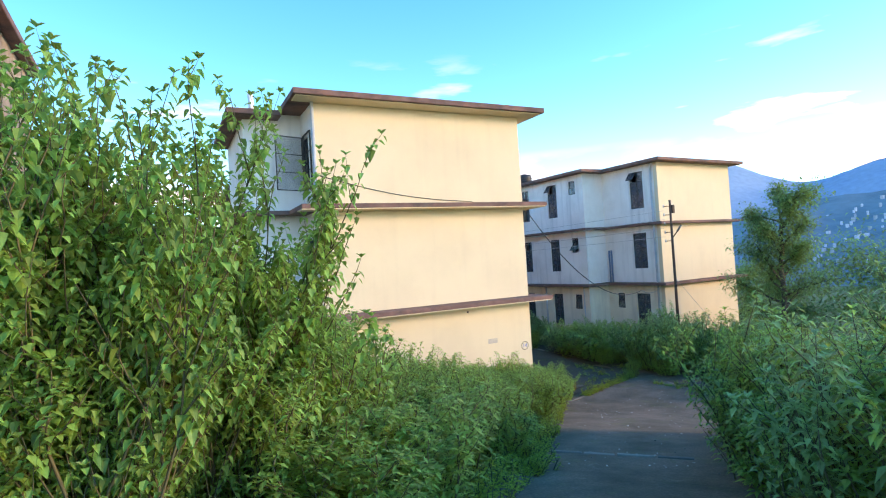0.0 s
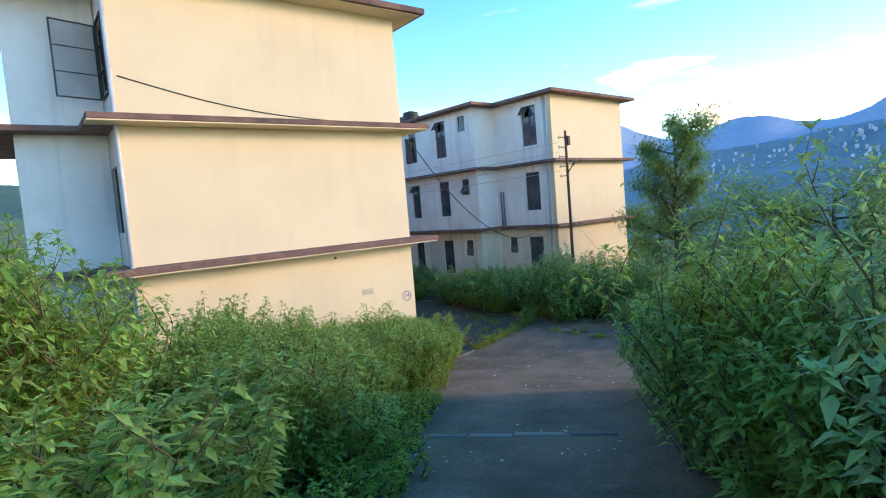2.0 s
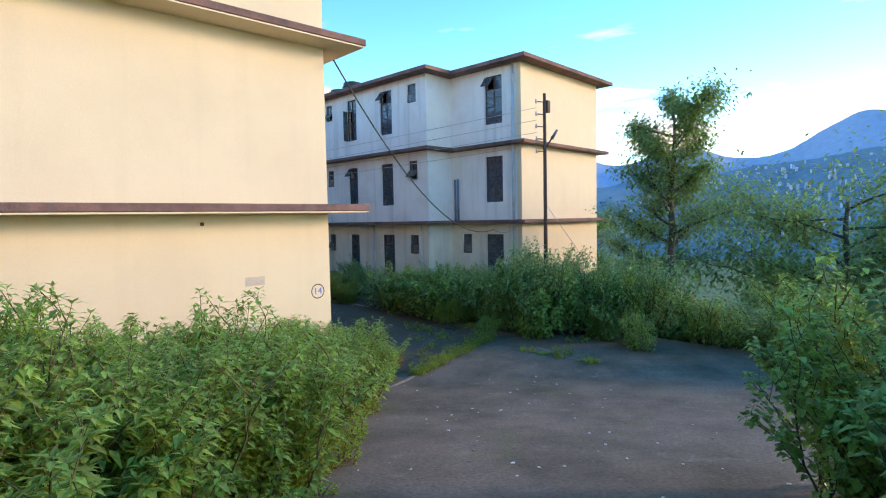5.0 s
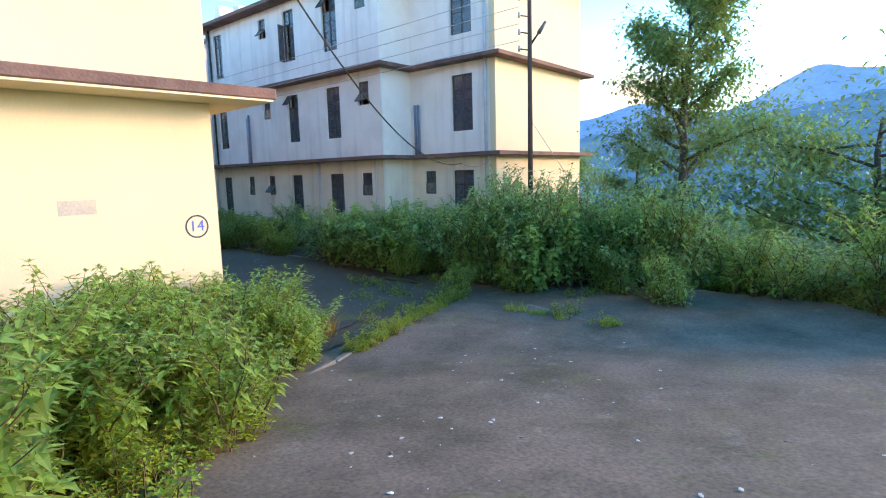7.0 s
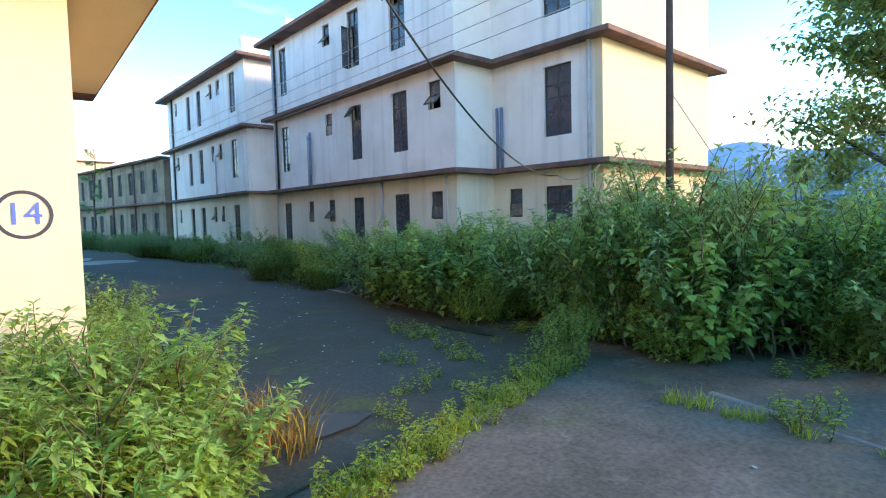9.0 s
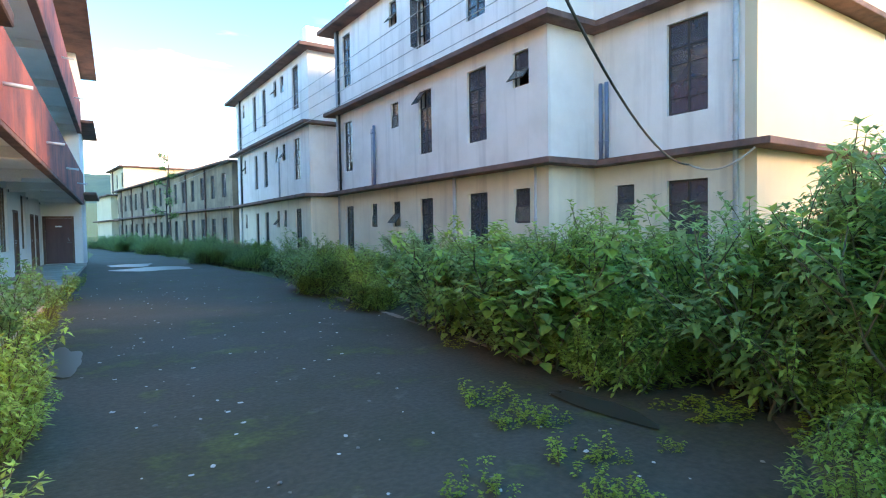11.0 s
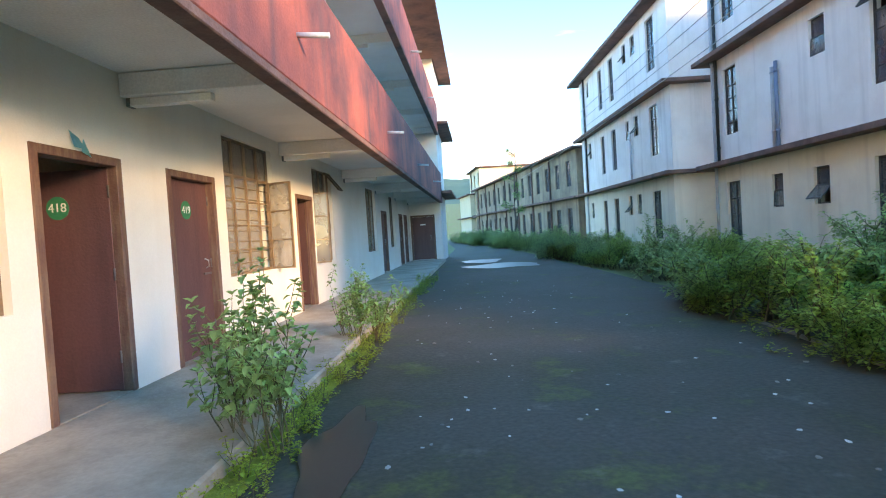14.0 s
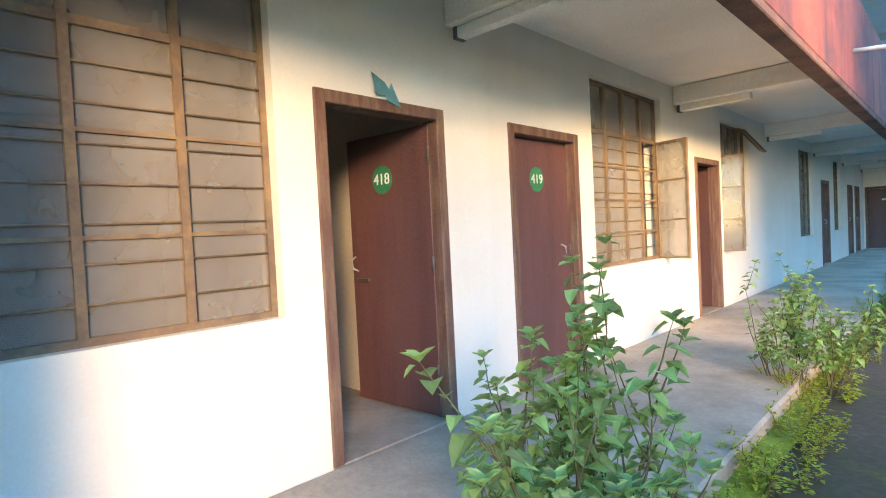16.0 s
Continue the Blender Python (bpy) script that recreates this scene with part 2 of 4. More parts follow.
# blue aerial haze is painted into the far and middle hill colours
FARHILL = material("far_hill_haze_tint", (0.26, 0.38, 0.52), (0.20, 0.32, 0.46), 1, 0.004, 0.8, 0, 0.05)
MIDHILL = material("wooded_hill_haze_tint", (0.15, 0.25, 0.30), (0.09, 0.17, 0.21), 1, 0.012, 0.9, 0, 0.08)
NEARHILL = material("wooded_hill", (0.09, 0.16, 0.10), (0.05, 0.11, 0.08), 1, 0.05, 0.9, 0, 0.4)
# pale houses, with the same haze blue mixed into their colour
HOUSEM = material("distant_house_haze_tint", (0.42, 0.47, 0.55), None, 0.9, 1, 0.3, 0, island=0.3)
OLDWALL = material("old_stained_wall", (0.40, 0.29, 0.20), (0.13, 0.095, 0.08), 0.95, 0.6, 0.95, 0.2, 40, streak=0.95, streak_col=(0.12, 0.09, 0.08))

# ---------------------------------------------------------------- mesh helpers


def link(name, me, mat, parent=None, label="", m=None):
    ob = new(name, me)
    if mat and not me.materials:
        me.materials.append(mat)
    if parent:
        ob.parent = parent
    if m is not None:
        ob.matrix_basis = m
    return tagged(ob, label)


def part(name, bm, mat, parent, label="", m=None):
    me = bpy.data.meshes.new(name)
    bm.to_mesh(me)
    bm.free()
    return link(name, me, mat, parent, label, m)


def thing(name, x, y, z, label, category, group="", kind="", rz=0.0):
    ob = new(name)
    ob.empty_display_size = 0.2
    ob.matrix_basis = pose(x, y, z, 0, 0, rz)
    return tagged(ob, label, category, group, kind)


def add_box(bm, x0, x1, y0, y1, z0, z1, bevel=0.0):
    v = [bm.verts.new((x, y, z)) for z in (z0, z1) for y in (y0, y1) for x in (x0, x1)]
    fs = [bm.faces.new([v[i] for i in q]) for q in ((0, 2, 3, 1), (4, 5, 7, 6), (0, 1, 5, 4), (2, 6, 7, 3), (0, 4, 6, 2), (1, 3, 7, 5))]
    if bevel:
        bmesh.ops.bevel(bm, geom=list({e for f in fs for e in f.edges}), offset=bevel, segments=1, affect="EDGES")


def box(x0, x1, y0, y1, z0, z1, bevel=0.0):
    bm = bmesh.new()
    add_box(bm, x0, x1, y0, y1, z0, z1, bevel)
    return bm


def add_tube(bm, pts, r0, r1=None, sides=6):
    """A tapered tube along points."""
    r1 = r0 if r1 is None else r1
    rings = []
    for i, p in enumerate(pts):
        p = Vector(p)
        a, b = Vector(pts[max(i - 1, 0)]), Vector(pts[min(i + 1, len(pts) - 1)])
        q = (b - a).to_track_quat("Z", "Y")
        r = r0 + (r1 - r0) * i / (len(pts) - 1)
        rings.append([bm.verts.new(p + q @ Vector((r * math.cos(2 * math.pi * k / sides), r * math.sin(2 * math.pi * k / sides), 0))) for k in range(sides)])
    for a, b in zip(rings, rings[1:]):
        for k in range(sides):
            f = bm.faces.new((a[k], a[(k + 1) % sides], b[(k + 1) % sides], b[k]))
            f.smooth = True
    bm.faces.new(rings[0][::-1])
    bm.faces.new(rings[-1])


def tube(pts, r0, r1=None, sides=8):
    bm = bmesh.new()
    add_tube(bm, pts, r0, r1, sides)
    return bm


def add_ring(bm, u0, u1, v0, v1, s, w0, w1):
    """A rectangular frame in one piece."""
    loops = []
    for w in (w0, w1):
        for d in (0, s):
            loops.append([bm.verts.new(p) for p in ((u0 + d, w, v0 + d), (u1 - d, w, v0 + d), (u1 - d, w, v1 - d), (u0 + d, w, v1 - d))])
    a, b, c, d = loops
    for i in range(4):
        j = (i + 1) % 4
        bm.faces.new((a[i], a[j], b[j], b[i]))
        bm.faces.new((c[j], c[i], d[i], d[j]))
        bm.faces.new((a[j], a[i], c[i], c[j]))
        bm.faces.new((b[i], b[j], d[j], d[i]))


class Face:
    """A vertical face of a building: u runs along it, w goes inwards, v is the height. Faces run anticlockwise round the plan."""

    def __init__(self, x0, y0, x1, y1, base):
        self.o = Vector((x0 - base[0], y0 - base[1], 0))
        d = Vector((x1 - x0, y1 - y0, 0))
        self.length = d.length
        self.d = d.normalized()
        self.n = Vector((-self.d.y, self.d.x, 0))
        self.m = Matrix(((self.d.x, self.n.x, 0, self.o.x), (self.d.y, self.n.y, 0, self.o.y), (0, 0, 1, 0), (0, 0, 0, 1)))


def wall(parent, face, v0, v1, mat, holes=(), thick=0.22, label="", u0=0.0, u1=None):
    """A wall of one storey with openings cut through it."""
    u1 = face.length if u1 is None else u1
    us = sorted({u0, u1, *(h[0] for h in holes), *(h[1] for h in holes)})
    vs = sorted({v0, v1, *(h[2] for h in holes), *(h[3] for h in holes)})

    def solid(i, j):
        if not (0 <= i < len(us) - 1 and 0 <= j < len(vs) - 1):
            return False
        u, v = (us[i] + us[i + 1]) / 2, (vs[j] + vs[j + 1]) / 2
        return not any(h[0] < u < h[1] and h[2] < v < h[3] for h in holes)
    bm = bmesh.new()
    cache = {}

    def vert(u, w, v):
        k = (round(u, 4), round(w, 4), round(v, 4))
        if k not in cache:
            cache[k] = bm.verts.new(k)
        return cache[k]
    t = thick
    for i in range(len(us) - 1):
        for j in range(len(vs) - 1):
            if not solid(i, j):
                continue
            a, b, c, d = us[i], us[i + 1], vs[j], vs[j + 1]
            bm.faces.new((vert(a, 0, c), vert(b, 0, c), vert(b, 0, d), vert(a, 0, d)))
            bm.faces.new((vert(a, t, c), vert(a, t, d), vert(b, t, d), vert(b, t, c)))
            if not solid(i - 1, j):
                bm.faces.new((vert(a, 0, c), vert(a, 0, d), vert(a, t, d), vert(a, t, c)))
            if not solid(i + 1, j):
                bm.faces.new((vert(b, 0, c), vert(b, t, c), vert(b, t, d), vert(b, 0, d)))
            if not solid(i, j - 1):
                bm.faces.new((vert(a, 0, c), vert(a, t, c), vert(b, t, c), vert(b, 0, c)))
            if not solid(i, j + 1):
                bm.faces.new((vert(a, 0, d), vert(b, 0, d), vert(b, t, d), vert(a, t, d)))
    return part("wall", bm, mat, parent, label, face.m)


def window(parent, face, u0, u1, v0, v1, cols=2, rows=3, transom=0.27, mat=None, glass=None, bars=0, open_sash=None, vent=None, depth=0.07, missing=()):
    """A steel window: frame with mullions and rails, one pane a light, optional safety bars, an open sash or an open top vent."""
    mat, glass = mat or STEELD, glass or GLASSD
    bm = bmesh.new()
    s = 0.035
    w0, w1 = depth, depth + 0.04
    add_ring(bm, u0, u1, v0, v1, s, w0, w1)
    top = v1 - (v1 - v0) * transom if transom else v1 - s
    cuts_u = [u0 + (u1 - u0) * k / cols for k in range(cols + 1)]
    cuts_v = [v0 + (top - v0) * k / rows for k in range(rows + 1)] + ([v1] if transom else [])
    inner = []
    for k in range(1, cols):
        inner.append(("mullion", box(cuts_u[k] - 0.02, cuts_u[k] + 0.02, w0 - 0.004, w1 - 0.004, v0 + s, v1 - s)))
    for k in range(1, len(cuts_v) - 1):
        hw = 0.02 if k == rows else 0.01
        inner.append(("glazing_bar", box(u0 + s, u1 - s, w0 + 0.003, w1 - 0.01, cuts_v[k] - hw, cuts_v[k] + hw)))
    fr = part("window", bm, mat, parent, "", face.m)
    for nm, b in inner:
        part(nm, b, mat, fr)
    ids = 0
    for i in range(cols):
        for j in range(len(cuts_v) - 1):
            ids += 1
            if (i, j) in missing or (open_sash == i and j < rows) or (vent == i and j == rows):
                continue
            pb = box(cuts_u[i] + 0.012, cuts_u[i + 1] - 0.012, w0 + 0.018, w0 + 0.023, cuts_v[j] + 0.006, cuts_v[j + 1] - 0.006)
            p = part("pane", pb, glass, fr)
            p.visible_shadow = False
    if bars:
        for k in range(1, bars + 1):
            z = v0 + (top - v0) * k / (bars + 1)
            part("safety_bar", tube([(u0 + 0.02, w0 + 0.009, z), (u1 - 0.02, w0 + 0.009, z)], 0.006, sides=5), mat, fr)
    if open_sash is not None:
        a, b = cuts_u[open_sash], cuts_u[open_sash + 1]
        hinge = a if open_sash == 0 else b
        wd = b - a
        sb = bmesh.new()
        h = top - v0
        add_ring(sb, 0, wd, 0, h, 0.03, -0.03, 0)
        for z in (h / 3, h * 2 / 3):
            add_box(sb, 0.028, wd - 0.028, -0.028, -0.002, z - 0.01, z + 0.01)
        ang = -75 if open_sash == 0 else -105
        sash = part("open_sash", sb, mat, fr, "", pose(hinge, depth, v0, 0, 0, ang))
        p = part("pane", box(0.03, wd - 0.03, -0.018, -0.013, 0.03, h - 0.03), glass, sash)
        p.visible_shadow = False
    if vent is not None:
        a, b = cuts_u[vent], cuts_u[vent + 1]
        h = v1 - top
        sb = bmesh.new()
        add_ring(sb, 0, b - a, -h, 0, 0.025, -0.03, 0)
        sash = part("open_vent", sb, mat, fr, "", pose(a, depth, v1, -38))
        part("pane", box(0.025, b - a - 0.025, -0.018, -0.013, -h + 0.025, -0.025), glass, sash)
    return fr


def small_window(parent, face, u0, u1, v0, v1, hung=True, mat=None):
    mat = mat or STEELD
    bm = bmesh.new()
    s, w0, w1 = 0.03, 0.07, 0.11
    mid = (v0 + v1) / 2
    add_ring(bm, u0, u1, v0, v1, s, w0, w1)
    fr = part("small_window", bm, mat, parent, "", face.m)
    part("glazing_bar", box(u0 + s, u1 - s, w0 + 0.002, w1 - 0.002, mid - s / 2, mid + s / 2), mat, fr)
    part("pane", box(u0 + s, u1 - s, w0 + 0.015, w0 + 0.02, mid, v1 - s), GLASSD, fr)
    h = mid - v0 - 0.02
    sb = bmesh.new()
    add_ring(sb, 0, u1 - u0, -h, 0, 0.025, -0.025, 0)
    sash = part("hung_sash", sb, mat, fr, "", pose(u0, w0, mid, -42 if hung else -4))
    part("pane", box(0.025, u1 - u0 - 0.025, -0.015, -0.01, -h + 0.025, -0.025), GLASS, sash)
    return fr


def slab(parent, name, poly, base, z0, z1, out, mat, label=""):
    """A rectilinear floor plate (plan points anticlockwise) that oversails the walls by out, with worn edges."""
    n = len(poly)
    pts = []
    for i in range(n):
        p0, p, p1 = Vector(poly[i - 1]), Vector(poly[i]), Vector(poly[(i + 1) % n])
        d0, d1 = (p - p0).normalized(), (p1 - p).normalized()
        n0, n1 = Vector((d0.y, -d0.x)), Vector((d1.y, -d1.x))
        q = p + out * (n0 + n1)
        pts.append((q.x - base[0], q.y - base[1]))
    bm = bmesh.new()
    bot = [bm.verts.new((x, y, z0)) for x, y in pts]
    topv = [bm.verts.new((x, y, z1)) for x, y in pts]
    bm.faces.new(bot[::-1])
    bm.faces.new(topv)
    for i in range(n):
        bm.faces.new((bot[i], bot[(i + 1) % n], topv[(i + 1) % n], topv[i]))
    bmesh.ops.bevel(bm, geom=bm.edges[:], offset=0.012, segments=1, affect="EDGES")
    return part(name, bm, mat, parent, label)


def drain(parent, face, u, v0, v1, mat=None, r=0.045, out=0.07):
    pts = [(u, -out, v0), (u, -out, v1)]
    bm = tube(pts, r)
    z = v0 + 0.4
    while z < v1:
        add_tube(bm, [(u, -out, z), (u, -out, z + 0.05)], r + 0.012)
        z += 1.4
    return part("drainpipe", bm, mat or PIPE, parent, "", face.m)


def text_part(name, body, size, mat, parent, m):
    c = bpy.data.curves.new(name, "FONT")
    c.body, c.size, c.extrude, c.align_x, c.align_y = body, size, 0.002, "CENTER", "CENTER"
    ob = new(name, c)
    dg = bpy.context.evaluated_depsgraph_get()
    me = bpy.data.meshes.new_from_object(ob.evaluated_get(dg))
    bpy.data.objects.remove(ob)
    me.materials.clear()
    return link(name, me, mat, parent, "", m)


# ---------------------------------------------------------------- ground


def road_s(x, y):
    return 0.72 * x + 0.69 * y


def ground(x, y):
    s = road_s(x, y)
    if s < 0:
        h = 3.2 - 0.19 * s if s > -25 else 3.2 + 0.19 * 25
    else:
        ks = ((0, 3.2), (4.5, 2.35), (9.45, 1.3), (15.9, 0.2), (18, 0.0))
        h = 0.0
        for (a, ha), (b, hb) in zip(ks, ks[1:]):
            if a <= s < b:
                h = ha + (hb - ha) * (s - a) / (b - a)
    off = -0.75 * x + 0.66 * y
    # the hillside falls away to the east, past the road's edge and round the near end of the far block
    drop = max(0.0, -off - 5.5) if y < 17 else max(0.0, x - 30.5)
    edge = max(0.0, x - 18.5) if y < 17 else drop
    d = max(drop if s < 14 else 0, edge if s >= 12 else 0)
    h -= min(0.33 * d, 70)
    if y > 110:
        h += min((y - 110) * 0.1, 12)
    return h


def axis_steps(lo, hi, fine_lo, fine_hi, step):
    a = list(np.arange(fine_lo, fine_hi + 1e-6, step))
    d, x = step, fine_hi
    while x < hi:
        d *= 1.35
        x += d
        a.append(x)
    d, x = step, fine_lo
    while x > lo:
        d *= 1.35
        x -= d
        a.insert(0, x)
    return a


def make_ground():
    xs, ys = axis_steps(-3000, 3500, -4, 32, 0.5), axis_steps(-3000, 3500, -6, 60, 0.5)
    verts = []
    for y in ys:
        for x in xs:
            n = noise.noise(Vector((x * 0.6, y * 0.6, 0))) * 0.03 if 0 < x < 60 else 0
            verts.append((x, y, ground(x, y) + n - 0.05))
    w = len(xs)
    faces = [(j * w + i, j * w + i + 1, (j + 1) * w + i + 1, (j + 1) * w + i) for j in range(len(ys) - 1) for i in range(w - 1)]
    me = bpy.data.meshes.new("ground")
    me.from_pydata(verts, [], faces)
    me.polygons.foreach_set("use_smooth", [True] * len(faces))
    tagged(link("ground", me, EARTH), "grassy brown earth of the hillside and valley", "ground", kind="structure")


make_ground()


def ribbon(name, left, right, lift, mat, label, category, steps=60, bumps=0.012):
    """A paved strip between two edge lines, laid over the ground."""
    def at(line, t):
        k = t * (len(line) - 1)
        i = min(int(k), len(line) - 2)
        a, b = Vector(line[i]), Vector(line[i + 1])
        return a + (b - a) * (k - i)
    verts, faces, cols = [], [], 24
    for i in range(steps + 1):
        a, b = at(left, i / steps), at(right, i / steps)
        for j in range(cols + 1):
            p = a + (b - a) * j / cols
            n = bumps * noise.noise(Vector((p.x * 1.3, p.y * 1.3, 2)))
            edge = 0.05 * noise.noise(Vector((p.x * 2.1, p.y * 2.1, 5))) if j in (0, cols) else 0
            verts.append((p.x + edge, p.y + edge, ground(p.x, p.y) + lift + n))
    for i in range(steps):
        for j in range(cols):
            k = i * (cols + 1) + j
            faces.append((k, k + 1, k + cols + 2, k + cols + 1))
    me = bpy.data.meshes.new(name)
    me.from_pydata(verts, [], faces)
    me.polygons.foreach_set("use_smooth", [True] * len(faces))
    me.update()
    return tagged(link(name, me, mat), label, category, kind="structure")


ribbon("road", [(-9.5, -7), (-3.2, -2.0), (0.3, 2.4), (5.2, 7.6), (10.6, 13.2), (11.7, 15.4), (11.55, 19.5), (11.6, 30), (12, 44), (12.3, 60), (10, 100)],
       [(-6.5, -11), (-0.8, -3.5), (3.6, 0.6), (8.6, 3.4), (13.5, 5.2), (18.4, 9.5), (18.0, 17.5), (17.2, 28), (16.6, 40), (15.6, 60), (14, 100)],
       0.02, ROAD, "dark worn concrete road with moss and grit", "road", 150, 0.02)

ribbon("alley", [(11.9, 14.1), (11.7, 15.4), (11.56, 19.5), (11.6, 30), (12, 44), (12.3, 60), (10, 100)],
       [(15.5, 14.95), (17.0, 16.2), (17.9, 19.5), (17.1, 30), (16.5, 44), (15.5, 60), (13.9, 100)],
       0.034, ALLEY, "mossy concrete lane between the buildings, base colour darker than the road", "road", 120, 0.012)

ribbon("moss_strip", [(11.58, 17.6), (11.62, 21), (11.66, 26), (11.75, 33), (11.9, 40)], [(11.86, 17.6), (11.84, 21), (11.9, 26), (11.93, 33), (12.0, 40)],
       0.05, MOSS, "yellow-green moss along the foot of the walkway", "moss", 60, 0.02)

# ---------------------------------------------------------------- hills beyond the valley


def ridge(name, radius, a0, a1, profile, base, mat, label, depth=0.35, seed=0.0, rough=1.0):
    """A range of hills: azimuth in degrees from +y towards +x, profile gives the height of the crest in degrees."""
    cols, rows = 160, 14
    verts, faces = [], []
    for i in range(cols + 1):
        a = a0 + (a1 - a0) * i / cols
        for j in range(rows + 1):
            f = j / rows
            r = radius * (1 - depth * (1 - f))
            n = noise.fractal(Vector((a * 0.12 + seed, f * 2.0, seed)), 1.0, 2.0, 5)
            h = base + (radius * math.tan(radians(profile(a))) - base) * f ** 1.15
            h += radius * 0.012 * rough * n * min(1, f * 3)
            verts.append((12 + r * math.sin(radians(a)), 12 + r * math.cos(radians(a)), h))
    for i in range(cols):
        for j in range(rows):
            k = i * (rows + 1) + j
            faces.append((k, k + rows + 1, k + rows + 2, k + 1))
    me = bpy.data.meshes.new(name)
    me.from_pydata(verts, [], faces)
    me.polygons.foreach_set("use_smooth", [True] * len(faces))
    return tagged(link(name, me, mat), label, "hill", kind="structure")


ridge("backdrop", 2600, 30, 125, lambda a: 6.3 + 1.1 * math.sin(a * 0.16) + 0.9 * math.sin(a * 0.47 + 1) + 0.02 * (a - 60), -120, FARHILL, "mountain range across the valley, blue haze put into its colour", seed=3)
ridge("backdrop", 1300, 45, 125, lambda a: 2.0 + 3.6 * min(1, max(0, (a - 50) / 36)), -100, MIDHILL, "wooded hillside with a scattered town, blue haze put into its colour", 0.5, seed=9)
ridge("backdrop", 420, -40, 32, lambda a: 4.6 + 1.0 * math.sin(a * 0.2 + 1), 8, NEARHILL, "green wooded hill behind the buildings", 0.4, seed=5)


def far_town():
    rnd = random.Random(4)
    bm = bmesh.new()
    for _ in range(520):
        a, f = rnd.uniform(62, 112), rnd.uniform(0.35, 0.97)
        r = 1300 * (1 - 0.5 * (1 - f))
        crest = 1300 * math.tan(radians(2.0 + 3.6 * min(1, max(0, (a - 50) / 36))))
        z = -100 + (crest + 100) * f ** 1.15 + 4
        x, y = 12 + r * math.sin(radians(a)), 12 + r * math.cos(radians(a))
        w, h = rnd.uniform(1.0, 2.6), rnd.uniform(-1.5, 1.0)
        add_box(bm, x - w, x + w, y - w, y + w, z - 9, z + h)
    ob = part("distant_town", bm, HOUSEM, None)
    tagged(ob, "scattered houses of a town on the far hillside, haze put into their colour", "town", kind="stuff")


far_town()

# ---------------------------------------------------------------- building with the verandah
SILL1, SILL2 = 3.65, 6.80
A0 = (11.4, 15.4)
hall = thing("verandah_building", A0[0], A0[1], 0, "three-storey cream building with red verandah parapets and oversailing slabs", "building", rz=-1.3)
L = (0.0, 0.0)
S1, S2, S3 = 3.18, 6.36, 9.52
AW, AV = -1.51, 28.1   # verandah wall plane, end of the verandah
south = Face(-7.10, 0, 0, 0, L)
F = 3.82
fin = Face(0, 0, 0, F, L)
finn = Face(0, F, AW, F, L)
ver = Face(AW, F, AW, AV, L)
ends = Face(AW, AV, 0, AV, L)
ende = Face(0, AV, 0, AV + 4.2, L)
north = Face(0, AV + 4.2, -7.10, AV + 4.2, L)
west = Face(-7.10, AV + 4.2, -7.10, 0, L)
A_TALL = [(19.43, 21.2, 1.03, 2.86), (24.53, 26.2, 1.0, 2.86), (28.35, 29.75, 0.95, 2.86), (33.5, 34.9, 0.95, 2.86), (37.7, 38.8, 0.95, 2.86)]
A_DOOR = [(21.44, 22.47), (23.2, 24.25), (27.25, 28.22), (35.9, 36.95), (40.0, 41.0), (41.5, 42.5)]


def au(y):
    return y - 15.4 - F


for k, (z0, z1) in enumerate(((-0.3, S1), (S1 + 0.14, S2), (S2 + 0.14, S3))):
    holes, lift = [], 0 if k == 0 else z1 - S1
    for y0, y1, a, b in A_TALL:
        holes.append((au(y0), au(y1), a + lift, b + lift))
    for y0, y1 in A_DOOR:
        holes.append((au(y0), au(y1), 0.1 if k == 0 else z0, 2.26 + lift))
    wall(hall, south, z0, z1, CREAM, label="sunlit cream painted wall")
    wall(hall, fin, z0, z1, CREAM, u0=0.22)
    wall(hall, finn, z0, z1, PLASTER, u0=0.22)
    wall(hall, ver, z0, z1, PLASTER, holes)
    edoor = [(0.05, 1.2, 0.15, 2.26)] if k == 0 else []
    wall(hall, ends, z0, z1, PLASTER, edoor)
    wall(hall, ende, z0, z1, WHITE, u0=0.22)
    wall(hall, north, z0, z1, WHITE, u0=0.22)
    wh = [(30.6, 31.5, 0.9 + lift, 2.4 + lift)]
    wall(hall, west, z0, z1, WHITE, wh, u0=0.22, u1=west.length - 0.22)
    window(hall, west, *wh[0], 2, 3, 0.25)
    for i, (y0, y1, a, b) in enumerate(A_TALL):
        u0, u1, a, b = au(y0), au(y1), a + lift, b + lift
        if k == 0 and i == 0:
            window(hall, ver, u0, u1, a, b, 4, 3, 0.26, STEEL, GLASS, bars=7)
        elif i == 1:
            window(hall, ver, u0, u1, a, b, 4, 4, 0.27, STEEL, GLASS, bars=8, open_sash=3 if k == 0 else None)
        elif i == 2:
            window(hall, ver, u0, u1, a, b, 4, 3, 0.27, STEEL, GLASS, bars=6, open_sash=0 if k == 0 else None, vent=3 if k == 0 else None)
        else:
            window(hall, ver, u0, u1, a, b, 3, 3, 0.27, STEEL, GLASS)
plan_a = [(-7.10, 0), (0, 0), (0, AV + 4.2), (-7.10, AV + 4.2)]
for z in (S1, S2):
    for y0, y1, x1 in ((0, F - 0.01, 0), (AV + 0.01, AV + 4.2, 0)):
        slab(hall, "floor_slab", [(-7.10, y0), (x1, y0), (x1, y1), (-7.10, y1)], L, z, z + 0.13, 0.6, SLAB, "stained concrete floor slab edge")
    slab(hall, "floor_slab", [(-7.08, 4.62), (0.0, 4.62), (0.0, AV - 0.62), (-7.08, AV - 0.62)], L, z - 0.12, z + 0.125, 0.02, CEIL)
